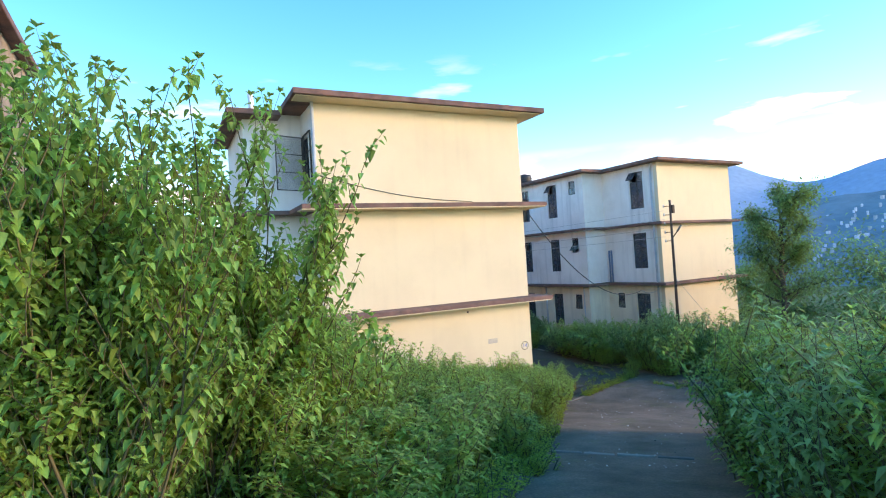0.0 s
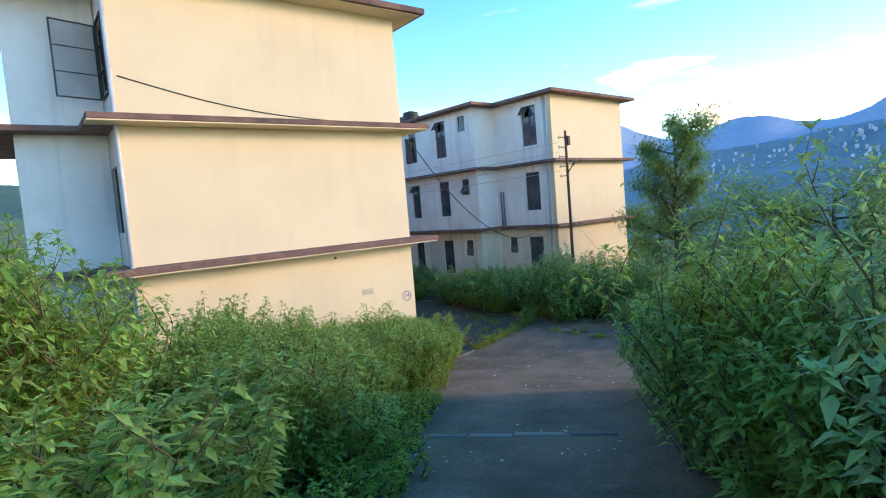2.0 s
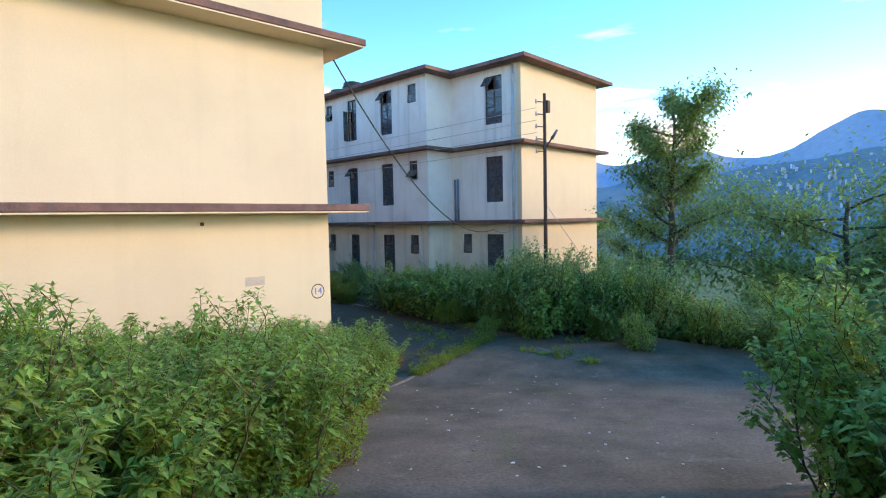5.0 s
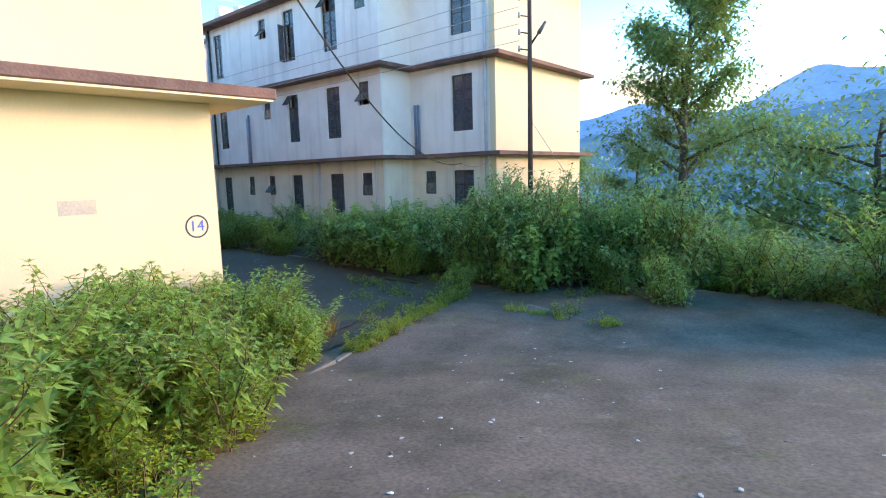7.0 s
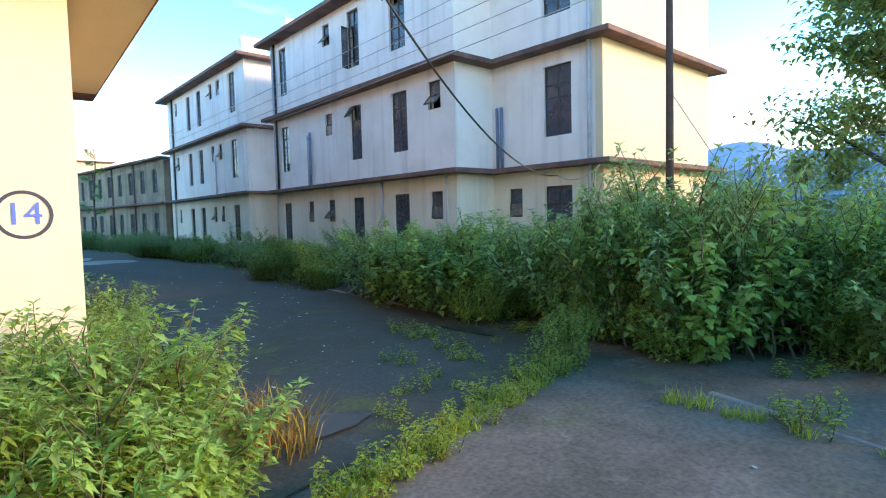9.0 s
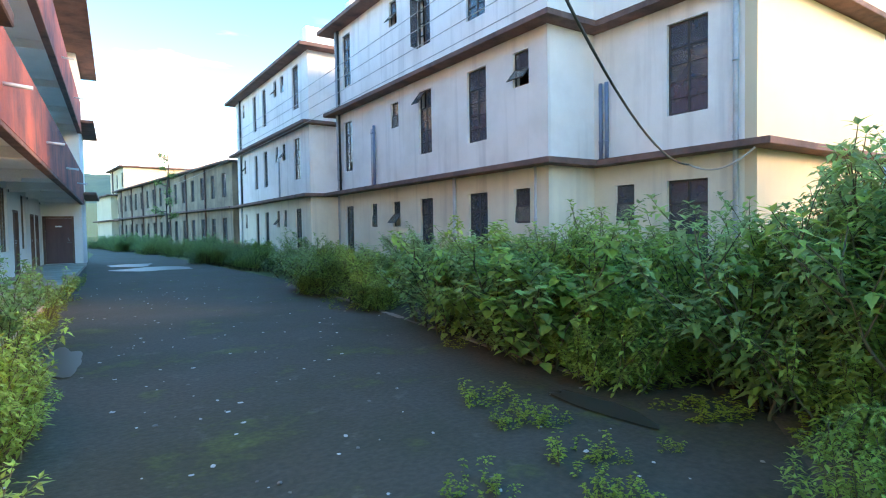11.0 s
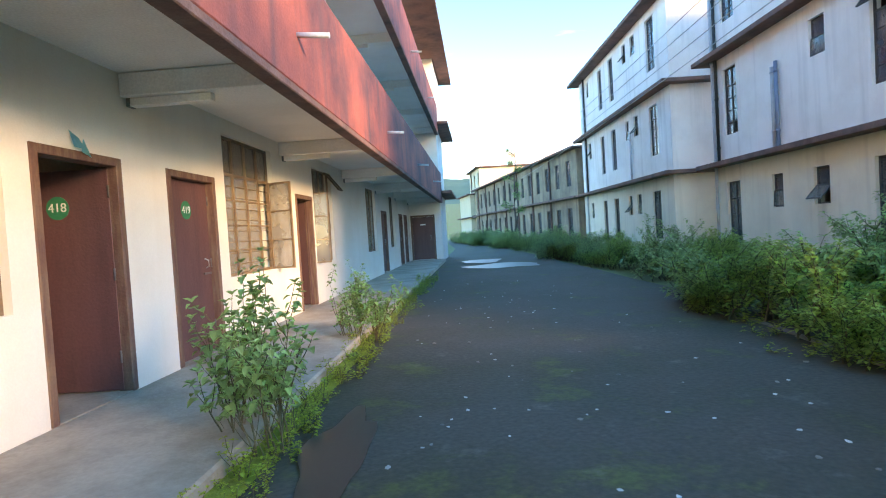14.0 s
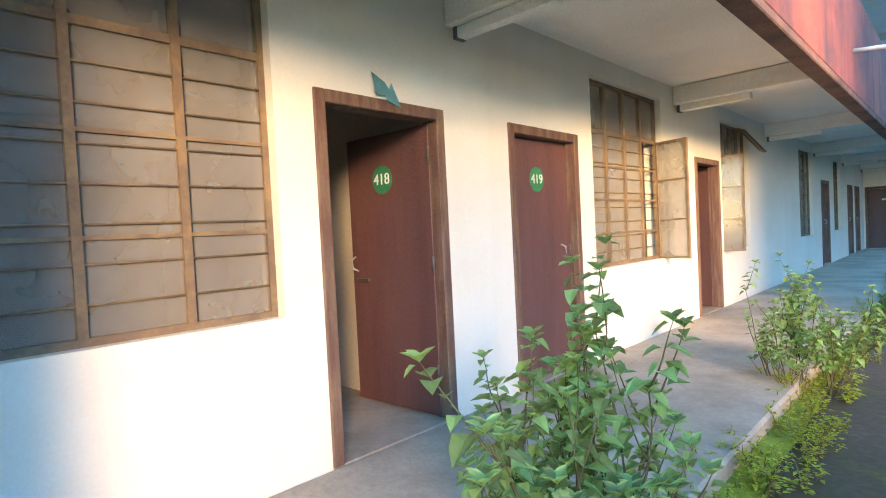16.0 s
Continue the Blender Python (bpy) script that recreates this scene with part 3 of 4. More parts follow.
roofA = slab(hall, "roof", plan_a, L, S3, S3 + 0.16, 0.68, SLAB, "dark stained oversailing flat roof slab")
# eaves soffits, paler than the slab's edge
for z in (S1, S2, S3):
    part("soffit", box(-7.70, 0.56, -0.58, -0.003, z - 0.03, z - 0.004), CREAM, hall)
    part("soffit", box(0.003, 0.56, 0.0, F - 0.05, z - 0.03, z - 0.004), CREAM, hall)

# parapets of the verandahs, with a lip along the foot and spouts
for z in (S1, S2):
    bm = box(0.0, 0.11, F + 0.003, AV - 0.003, z - 0.32, z + 0.98, 0.012)
    para = part("parapet", bm, RED, hall, "weathered red parapet with black streaks")
    part("drip_edge", box(-0.05, 0.115, F + 0.004, AV - 0.004, z - 0.40, z - 0.323, 0.01), SLAB, para)
    for y in (7.4, 12.6, 17.8, 23.2):
        part("water_spout", tube([(0.08, y, z + 0.18), (0.42, y, z + 0.15)], 0.028), PIPE, para, "pale plastic spout")

for u in (3.25, 7.3, 11.5, 15.6, 19.7, 23.6):
    for z in (S1, S2):
        beam = part("ceiling_beam", box(AW + 0.003, -0.003, 4 + u - 0.12, 4 + u + 0.12, z - 0.34, z - 0.125, 0.01), CEIL, hall)
        if z == S1 or u < 16:
            bt = part("batten_light", box(AW + 0.06, AW + 0.84, 4 + u - 0.06, 4 + u + 0.03, z - 0.42, z - 0.343, 0.006), CEIL, hall, "white fluorescent batten fitting")
            part("lamp_cap", box(AW + 0.03, AW + 0.06, 4 + u - 0.065, 4 + u + 0.035, z - 0.425, z - 0.342), LAMPM, bt)


def ceiling_lamp(x, y, z):
    ob = thing("ceiling_lamp", 0, 0, 0, "round dark-rimmed ceiling lamp with opal glass under the soffit", "lamp", "verandah ceiling lamps")
    ob.matrix_basis = hall.matrix_basis - pose(x, y, z)
    rim = tube([(0, 0, 0), (0, 0, -0.05)], 0.13, 0.14, 20)
    part("rim", rim, LAMPM, ob)
    g = bmesh.new()
    bmesh.ops.create_uvsphere(g, u_segments=16, v_segments=8, radius=0.11)
    bmesh.ops.scale(g, vec=(1, 1, 0.55), verts=g.verts)
    bmesh.ops.translate(g, vec=(0, 0, -0.05), verts=g.verts)
    part("shade", g, LAMPG, ob)
    for a in range(3):
        c, s_ = math.cos(a * 2.1), math.sin(a * 2.1)
        part("clip", box(c * 0.13 - 0.01, c * 0.13 + 0.01, s_ * 0.13 - 0.01, s_ * 0.13 + 0.01, -0.09, -0.045), LAMPM, ob)


for y in (7.25, 15.5, 19.7, 23.7):
    for z in (S1, S2):
        ceiling_lamp(-0.49, y, z - 0.341)

# rooms behind the doors
for u in (0.12, 3.15, 6.95, 12.6, 16.6, 20.7, 23.9):
    part("partition", box(-6.87, AW - 0.223, 4 + u - 0.06, 4 + u + 0.06, -0.1, S1 - 0.123), INNER, hall)
part("room_floor", box(-6.87, AW - 0.224, 0.223, AV + 3.9, -0.1, 0.148), CONC, hall)


def door(y0, y1, number=None, opened=0.0, hinge_right=True, face=ver, off=None):
    """Ledge-less flush door in a worn wooden frame. opened in degrees, into the room."""
    u0, u1 = (au(y0), au(y1)) if off is None else (y0, y1)
    fr = bmesh.new()
    z0, z1, t = 0.15, 2.26, 0.075
    add_box(fr, u0, u0 + t, -0.015, 0.13, z0, z1, 0.006)
    add_box(fr, u1 - t, u1, -0.015, 0.13, z0, z1, 0.006)
    add_box(fr, u0 + t, u1 - t, -0.015, 0.13, z1 - t, z1, 0.006)
    if off is None:
        part("threshold", box(u0, u1, 0.001, 0.222, 0.102, 0.153), CONC, hall, "", face.m)
    frame_ob = part("door_frame", fr, FRAMEWOOD, hall, "worn brown wooden door frame", face.m)
    w, h = u1 - u0 - 2 * t - 0.01, z1 - z0 - t - 0.02
    leaf = box(-w, 0, 0, 0.04, 0, h, 0.004)
    lo = part("door_leaf", leaf, WOOD, frame_ob, "maroon painted wooden door leaf", pose(u1 - t - 0.004, 0.075, z0 + 0.012, 0, 0, -opened))
    if opened > 90:
        return
    part("bolt", box(-w + 0.05, -w + 0.2, -0.02, -0.001, 0.92, 0.945), LAMPM, lo) if hinge_right and opened else part("bolt", box(-0.2, -0.03, -0.02, -0.001, 0.92, 0.945), LAMPM, lo)
    hx = -w + 0.07 if opened else -0.12
    part("handle", tube([(hx, -0.003, 1.0), (hx - 0.012, -0.045, 1.02), (hx - 0.02, -0.045, 1.09), (hx - 0.03, -0.003, 1.11)], 0.008), PIPE, lo, "pale metal pull handle")
    for z in (0.25, 1.0, 1.75):
        part("hinge", tube([(0.0, -0.006, z), (0.0, -0.006, z + 0.11)], 0.009), LAMPM, lo)
    if number:
        disc = tube([(-w * 0.55, 0.0005, 1.68), (-w * 0.55, -0.004, 1.68)], 0.105, sides=28)
        d = part("number_disc", disc, GREEN, lo, "green painted disc with white number")
        text_part("number", number, 0.115, PAPER, d, pose(-w * 0.55, -0.006, 1.68, 90))


door(*A_DOOR[0], "418", 88)
door(*A_DOOR[1], "419", 0)
door(*A_DOOR[2], None, 100)
for d in A_DOOR[3:]:
    door(*d)
door(0.05, 1.2, None, 0, True, ends, True)
part("door_plate", box(AW + 0.5, AW + 0.75, AV + 0.045, AV + 0.072, 1.78, 1.84), PAPER, hall)

# painted marks, paper and cable on the walls
bm = bmesh.new()
for k in range(32):
    a, b = 2 * math.pi * k / 32, 2 * math.pi * (k + 1) / 32
    q = [(r * math.cos(t), -0.003, r * math.sin(t)) for r, t in ((0.125, a), (0.145, a), (0.145, b), (0.125, b))]
    bm.faces.new([bm.verts.new(p) for p in q])
mark = part("painted_ring", bm, BLACKPAINT, hall, "black painted ring round a blue number", pose(-0.28, 0, 1.63))
text_part("painted_number", "14", 0.19, BLUEPAINT, mark, pose(0, -0.003, 0, 90))
part("smear", box(-1.72, -1.36, -0.003, 0.0, 1.86, 2.02), GREYPATCH, hall)
part("wall_hook", box(-2.46, -2.4, -0.04, -0.001, 2.95, 3.01, 0.008), RUST, hall)
bm = bmesh.new()
for tri in (((0, 0), (0.16, 0), (0.1, 0.1), (0.0, 0.22)), ((0.08, -0.03), (0.22, -0.06), (0.16, 0.1))):
    bm.faces.new([bm.verts.new((-0.012 - 0.02 * i, p[0], p[1])) for i, p in enumerate(tri)])
bmesh.ops.solidify(bm, geom=bm.faces[:], thickness=0.002)
part("torn_paper", bm, TEAL, hall, "torn strip of teal paper", pose(AW + 0.05, 21.86 - 15.4, 2.28))
cab = [(-7.00 + 5.0 * t, -0.012, 7.36 - 0.78 * t - 0.35 * math.sin(math.pi * t) * 0.5) for t in [k / 14 for k in range(15)]]
part("wall_cable", tube(cab, 0.012, sides=6), CABLE, hall, "black cable sagging across the wall")
part("downpipe", tube([(-7.14, -0.06, 0.5), (-7.14, -0.06, S3)], 0.05), PIPE, hall)
# projecting bay on the far side of the end wall, with an open casement
bay = Face(-8.85, 1.6, -7.12, 1.6, L)
for k, (z0, z1) in enumerate(((0.0, S1), (S1 + 0.14, S2), (S2 + 0.14, S3))):
    wall(hall, bay, z0, z1, WHITE)
    part("bay_wall", box(-8.85, -8.65, 1.823, 6, z0, z1), WHITE, hall)
    if k < 2:
        part("bay_slab", box(-9.25, -7.68, 1.1, 6, z1, z1 + 0.13, 0.012), SLAB, hall)
part("bay_roof", box(-9.35, -7.80, 0.95, 6, S3 - 0.2, S3 - 0.04, 0.012), SLAB, hall)
w_open = window(hall, Face(-7.12, 1.3, -7.12, 0.4, L), 0, 0.9, 7.1, 8.8, 1, 3, 0, STEELD, CLEAR, open_sash=0, depth=-0.03)

walkway = tagged(part("walkway", box(AW + 0.002, 0.12, 3.6, AV + 0.0, -0.3, 0.15, 0.02), CONC, None, "", hall.matrix_basis.copy()),
                 "pale worn concrete verandah walkway, dusty and mossy-edged", "walkway", kind="structure")

# ---------------------------------------------------------------- the white blocks across the road
P1, P2, P3 = 2.78, 5.86, 9.02


def block(name, x, y, rz, length, label, recess=True, zs=0.0, wall_mat=WHITE, roof_out=0.55):
    """Three-storey block. Local origin: foot of the corner where the long west wall starts; x goes into the block."""
    b = thing(name, x, y, 0, label, "building", "hostel blocks", rz=rz)
    ex = 7.5
    if recess:
        plan = [(1.5, -3.7), (ex, -3.7), (ex, length), (0, length), (0, 0), (1.5, 0)]
    else:
        plan = [(0, 0), (ex, 0), (ex, length), (0, length)]
    for k, (z0, z1) in enumerate(((-0.4, P1 + zs), (P1 + zs + 0.14, P2 + zs), (P2 + zs + 0.14, P3 + zs))):
        base = (0, SILL1 - P1 + P1, SILL2)[k]
        t0, t1 = ((0.55, 2.33), (3.65, 5.5), (6.80, 8.72))[k]
        s0, s1 = ((1.52, 2.33), (4.70, 5.5), (7.95, 8.72))[k]
        for i in range(len(plan)):
            p, q = plan[i], plan[(i + 1) % len(plan)]
            f = Face(*p, *q, L)
            holes, kinds = [], []
            if p[0] == q[0] == 0:   # the long wall, u runs south from the far end
                tall = [(2.15, 2.95), (4.68, 5.38), (10.1, 10.8)]
                small = [(0.6, 1.14), (6.6, 7.1)] + ([(8.2, 8.65)] if k == 0 else [])
                if not recess:
                    tall, small = [(1.2, 2.0), (6.1, 6.75), (7.9, 8.5)], [(3.2, 3.7), (4.3, 4.75), (10.3, 10.7)]
                for a, c in tall:
                    holes.append((length - c, length - a, t0 + zs, t1 + zs))
                    kinds.append("tall")
                for a, c in small:
                    holes.append((length - c, length - a, s0 + zs, s1 + zs))
                    kinds.append("small")
            elif p[0] == q[0] == 1.5:
                holes, kinds = [(1.9, 2.78, t0 + zs, t1 + zs)], ["tall"]
                if k == 0:
                    holes.append((0.6, 1.1, s0, s1))
                    kinds.append("small")
            elif p[0] == q[0] == ex:
                holes = []
            trim = 0.22 if i in (1, 2, 3) else 0.0
            wall(b, f, z0, z1, CREAM if (p[1] == q[1] == -3.7) else LIMEWASH if k == 0 else wall_mat, holes, u0=trim if len(plan) == 6 and i in (1, 2, 3) else (0.22 if len(plan) == 4 and i else 0),
                 u1=f.length - (0.22 if (len(plan) == 6 and i in (3, 5)) or (len(plan) == 4 and i == 3) else 0))
            for n, (h, kd) in enumerate(zip(holes, kinds)):
                if kd == "tall":
                    window(b, f, *h, 2, 4 if k else 3, 0.27, vent=0 if (k, n) in ((1, 1), (2, 0)) and recess else None,
                           open_sash=0 if (k == 2 and n == 1 and recess) else None, missing={(1, 0)} if n == 2 and k == 1 else ())
                else:
                    small_window(b, f, *h, hung=(n + k) % 2 == 0)
        if k < 2:
            slab(b, "floor_slab", plan, L, z1, z1 + 0.13, 0.42, SLAB, "stained reddish concrete slab edge")
    slab(b, "roof", plan, L, P3 + zs, P3 + zs + 0.15, roof_out, SLAB, "dark stained flat roof slab")
    part("room_back", box(1.9 if recess else 0.5, ex - 0.25, 0.5, length - 0.3, -0.3, -0.2), CONC, b)
    fl = Face(0, length, 0, 0, L)
    for u, z0, z1, mat in ((length - 8.2, P1 + 0.14, P1 + 2.2, PIPEB), (length - 8.35, P1 + 0.14, P1 + 2.1, PIPE), (length - 11.25, -0.2, P3, PIPE), (length - 11.05, P1 + 0.14, P3, CABLE)):
        if recess or u < length - 9:
            drain(b, fl, u, z0 + zs, z1 + zs, mat)
    if recess:
        fr_ = Face(1.5, 0, 1.5, -3.7, L)
        drain(b, fr_, 3.35, -0.2, P3, PIPE, 0.05)
        drain(b, fr_, 0.25, P1 + 0.14, P1 + 1.9, PIPEB)
        drain(b, fr_, 0.42, P1 + 0.14, P1 + 1.9, PIPEB)
        drain(b, fl, length - 0.35, -0.2, P1, PIPE, 0.03)
        drain(b, fl, length - 3.5, -0.2, P1, PIPE, 0.05)
    else:
        drain(b, fl, length - 4.0, P1 + 0.14, P1 + 2.2, PIPE)
    for y0, hgt in ((length - 1.0, 0.9), (length - 2.6, 0.6)) if recess else ((0.6, 1.1),):
        part("parapet_stub", box(0.2, 1.5, y0, y0 + 0.5, P3 + zs + 0.153, P3 + zs + 0.15 + hgt, 0.02), WHITE, b)
    return b


block_b = block("hostel_block", 21.08, 22.9, 2.0, 11.4, "white three-storey block with dark steel windows and stained slab bands")
block_c = block("hostel_block", 20.42, 36.9, 2.0, 12.2, "white three-storey block with stained slabs, further along the road", False, 0.12)


def water_tank(x, y, z):
    t = thing("water_tank", x, y, z, "black plastic water tank on the flat roof", "water tank", "roof tanks")
    body = tube([(0, 0, 0), (0, 0, 0.7), (0, 0, 0.85)], 0.5, 0.45, 20)
    for k in range(4):
        add_tube(body, [(0, 0, 0.1 + k * 0.17), (0, 0, 0.14 + k * 0.17)], 0.52, sides=20)
    part("tank", body, TANK, t)
    part("lid", tube([(0, 0, 0.852), (0, 0, 0.93)], 0.2, 0.17, 14), TANK, t)


water_tank(22.2, 29.6, P3 + 0.15)
water_tank(22.6, 31.4, P3 + 0.15)


def old_row(x, y, rz, length, storeys, depth, label, name="old_row_building", wall_mat=OLDWALL, step=2.1):
    b = thing(name, x, y, 0, label, "building", rz=rz)
    hgt = 2.95
    f = Face(0, length, 0, 0, L)
    fs = Face(0, 0, depth, 0, L)
    for k in range(storeys):
        z0, z1 = (-0.5 if k == 0 else k * hgt + 0.14), (k + 1) * hgt
        holes, u = [], 0.8
        while u + 0.9 < length:
            holes.append((u, u + 0.75, k * hgt + 0.8, k * hgt + 2.4))
            u += step
        wall(b, f, z0, z1, wall_mat, holes)
        for h in holes:
            window(b, f, *h, 2, 2, 0.3)
        wall(b, fs, z0, z1, wall_mat, u0=0.22)
        wall(b, Face(depth, 0, depth, length, L), z0, z1, wall_mat, u0=0.22)
        slab(b, "floor_slab" if k < storeys - 1 else "roof", [(0, 0), (depth, 0), (depth, length), (0, length)], L, z1, z1 + 0.13, 0.45, SLAB)
    for k in range(int(length / 4.2)):
        drain(b, f, 1.9 + k * 4.2, 0, storeys * hgt, SLAB, 0.06)
    return b


old_row(20.0, 50.9, 9.8, 32, 2, 7, "old two-storey row with black-stained walls and slab bands")
old_row(12.6, 96, -80, 9, 2, 8, "small yellow two-storey house at the end of the road", "yellow_house", CREAM, 3)
old_row(15.2, 84, 8, 8, 3, 7, "cream house rising behind the old row", "cream_house", CREAM, 3)

part("vent_pipe", tube([(-8.3, 3.2, S3), (-8.35, 3.2, S3 + 1.1)], 0.09), WHITE, hall)
nb = thing("neighbour_house", -10.5, 14.8, 0, "old brown-stained house above the bank", "house")
part("wall", box(0, 7.2, 0, 7, 0, 11.6), OLDWALL, nb)
part("roof", box(-0.4, 7.55, -0.4, 7.4, 11.6, 11.8, 0.02), SLAB, nb)

# ---------------------------------------------------------------- plants


def leaf_quads(verts, faces, p, d, up, length, width, fold=0.25, shape="lance"):
    """One leaf: two halves folded along the midrib, with a pointed tip."""
    d = d.normalized()
    side = d.cross(up)
    if side.length < 1e-4:
        side = Vector((1, 0, 0))
    side.normalize()
    nrm = side.cross(d)
    i = len(verts)
    wpos = 0.38 if shape == "lance" else 0.25
    tipdrop = nrm * (-0.18 * length)
    verts.append(p)
    verts.append(p + d * length * wpos + side * width * 0.5 + nrm * fold * width * 0.5)
    verts.append(p + d * length * wpos * 1.15)
    verts.append(p + d * length * wpos - side * width * 0.5 + nrm * fold * width * 0.5)
    verts.append(p + d * length + tipdrop)
    if shape == "heart":
        verts.append(p + d * length * 0.65 + side * width * 0.33 + nrm * 0.02 * length)
        verts.append(p + d * length * 0.65 - side * width * 0.33 + nrm * 0.02 * length)
        faces += [(i, i + 1, i + 2), (i, i + 2, i + 3), (i + 1, i + 5, i + 4, i + 2), (i + 3, i + 2, i + 4, i + 6)]
    else:
        faces += [(i, i + 1, i + 2), (i, i + 2, i + 3), (i + 1, i + 4, i + 2), (i + 3, i + 2, i + 4)]


def plant(name, label, category, seed, height, spread, stems, leaf_len, leaf_w, nodes, mat, shape="lance", droop=0.2, branch=2, group="", lower=0.12):
    """A many-stemmed weed or shrub: stems that lean outwards, side shoots, leaves at the nodes."""
    rnd = random.Random(seed)
    ob = thing(name, 0, 0, -50, label, category, group)
    sb = bmesh.new()
    verts, faces = [], []

    def shoot(p, d, length, r, n, depth):
        pts = [p.copy()]
        seg = length / n
        for k in range(n):
            d = (d + Vector((rnd.gauss(0, 0.1), rnd.gauss(0, 0.1), 0.06 if depth else 0.02))).normalized()
            p = p + d * seg
            pts.append(p.copy())
            f = (k + 1) / n
            if p.z > lower * height:
                a = rnd.uniform(0, 6.28)
                for q in range(2 if shape != "heart" else rnd.choice((1, 2))):
                    a += math.pi + rnd.uniform(-0.5, 0.5)
                    out = Vector((math.cos(a), math.sin(a), rnd.uniform(-0.25, 0.45) - droop))
                    s = rnd.uniform(0.6, 1.1) * (1.1 - 0.45 * f)
                    leaf_quads(verts, faces, p + out * 0.015, out, Vector((0, 0, 1)), leaf_len * s, leaf_w * s, shape=shape)
            if depth < branch and k > 0 and rnd.random() < (0.55 if depth == 0 else 0.25):
                a = rnd.uniform(0, 6.28)
                shoot(p, (d * 0.7 + Vector((math.cos(a), math.sin(a), 0.35)) * 0.8), length * rnd.uniform(0.28, 0.5) * (1.1 - f * 0.4), r * 0.5, max(3, n // 2), depth + 1)
        # crown of small leaves at the tip
        for q in range(4):
            a = q * 1.6 + rnd.random()
            leaf_quads(verts, faces, p, Vector((math.cos(a), math.sin(a), 0.7)), Vector((0, 0, 1)), leaf_len * 0.55, leaf_w * 0.5, shape=shape)
        add_tube(sb, pts, r, r * 0.35, 4)

    for k in range(stems):
        a, rr = rnd.uniform(0, 6.28), spread * 0.45 * math.sqrt(rnd.random())
        base = Vector((rr * math.cos(a), rr * math.sin(a), -0.08))
        lean = Vector((math.cos(a) * spread * 0.45 * rnd.random(), math.sin(a) * spread * 0.45 * rnd.random(), height * 0.9))
        shoot(base, lean.normalized(), height * rnd.uniform(0.6, 1.05), 0.006 + height * 0.004, nodes, 0)
    tagged(part("stalk", sb, STEM, ob), kind="stuff")
    me = bpy.data.meshes.new("foliage")
    me.from_pydata(verts, [], faces)
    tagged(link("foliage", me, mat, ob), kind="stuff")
    return ob


def grass(name, label, seed, height, count, mat, spread=0.12):
    rnd = random.Random(seed)
    ob = thing(name, 0, 0, -50, label, "grass")
    verts, faces = [], []
    for _ in range(count):
        a, r = rnd.uniform(0, 6.28), spread * math.sqrt(rnd.random())
        p = Vector((r * math.cos(a), r * math.sin(a), -0.02))
        b = rnd.uniform(0, 6.28)
        o = Vector((math.cos(b), math.sin(b), 0))
        h, w = height * rnd.uniform(0.5, 1.1), rnd.uniform(0.004, 0.008)
        sd = Vector((-o.y, o.x, 0)) * w
        i = len(verts)
        verts += [p - sd, p + sd, p + o * h * 0.15 + Vector((0, 0, h * 0.6)) - sd * 0.8, p + o * h * 0.15 + Vector((0, 0, h * 0.6)) + sd * 0.8, p + o * h * 0.55 + Vector((0, 0, h * 0.95))]
        faces += [(i, i + 1, i + 3, i + 2), (i + 2, i + 3, i + 4)]
    me = bpy.data.meshes.new("blades")
    me.from_pydata(verts, [], faces)
    link("blade_tuft", me, mat, ob)
    return ob


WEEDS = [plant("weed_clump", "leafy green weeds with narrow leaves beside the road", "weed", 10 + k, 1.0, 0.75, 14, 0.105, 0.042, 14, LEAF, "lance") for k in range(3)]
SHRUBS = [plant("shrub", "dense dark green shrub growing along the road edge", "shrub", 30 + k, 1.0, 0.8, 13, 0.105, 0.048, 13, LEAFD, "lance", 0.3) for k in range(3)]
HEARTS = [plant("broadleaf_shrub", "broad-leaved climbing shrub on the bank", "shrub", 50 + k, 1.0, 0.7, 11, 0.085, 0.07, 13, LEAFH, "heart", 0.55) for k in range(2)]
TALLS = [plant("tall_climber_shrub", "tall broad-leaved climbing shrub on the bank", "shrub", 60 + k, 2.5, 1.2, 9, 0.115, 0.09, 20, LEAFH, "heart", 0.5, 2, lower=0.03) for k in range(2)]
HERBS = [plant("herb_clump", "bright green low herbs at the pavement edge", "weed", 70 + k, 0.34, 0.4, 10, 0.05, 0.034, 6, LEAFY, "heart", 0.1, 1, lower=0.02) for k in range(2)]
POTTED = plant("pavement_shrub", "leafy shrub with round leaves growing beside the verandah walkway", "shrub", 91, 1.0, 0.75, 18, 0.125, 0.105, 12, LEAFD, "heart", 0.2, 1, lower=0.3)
TUFTS = [grass("grass_tuft", "short green grass tuft in the paving joint", 80 + k, 0.2, 60, LEAFY) for k in range(2)]
DRYTUFT = grass("dry_grass_tuft", "orange-brown dry grass clump", 85, 0.5, 160, DRY, 0.28)
placing = random.Random(7)
CLIMB = ((9.9, 6.6), (10.4, 6.7))


def put(protos, x, y, size, z=None, wide=None):
    z = ground(x, y) if z is None else z
    ob = placing.choice(protos) if isinstance(protos, list) else protos
    s = size * placing.uniform(0.85, 1.15)
    w = (wide or size) * placing.uniform(0.9, 1.1)
    m = pose(x, y, z - 0.03, placing.uniform(-6, 6), placing.uniform(-6, 6), placing.uniform(0, 360))
    c = copy_thing(ob, m)
    c.scale = (w, w, s)
    return c


def along(s, off):
    """Place by distance down the road and offset to its left."""
    return 0.66 * s - 0.75 * off, 0.75 * s + 0.66 * off


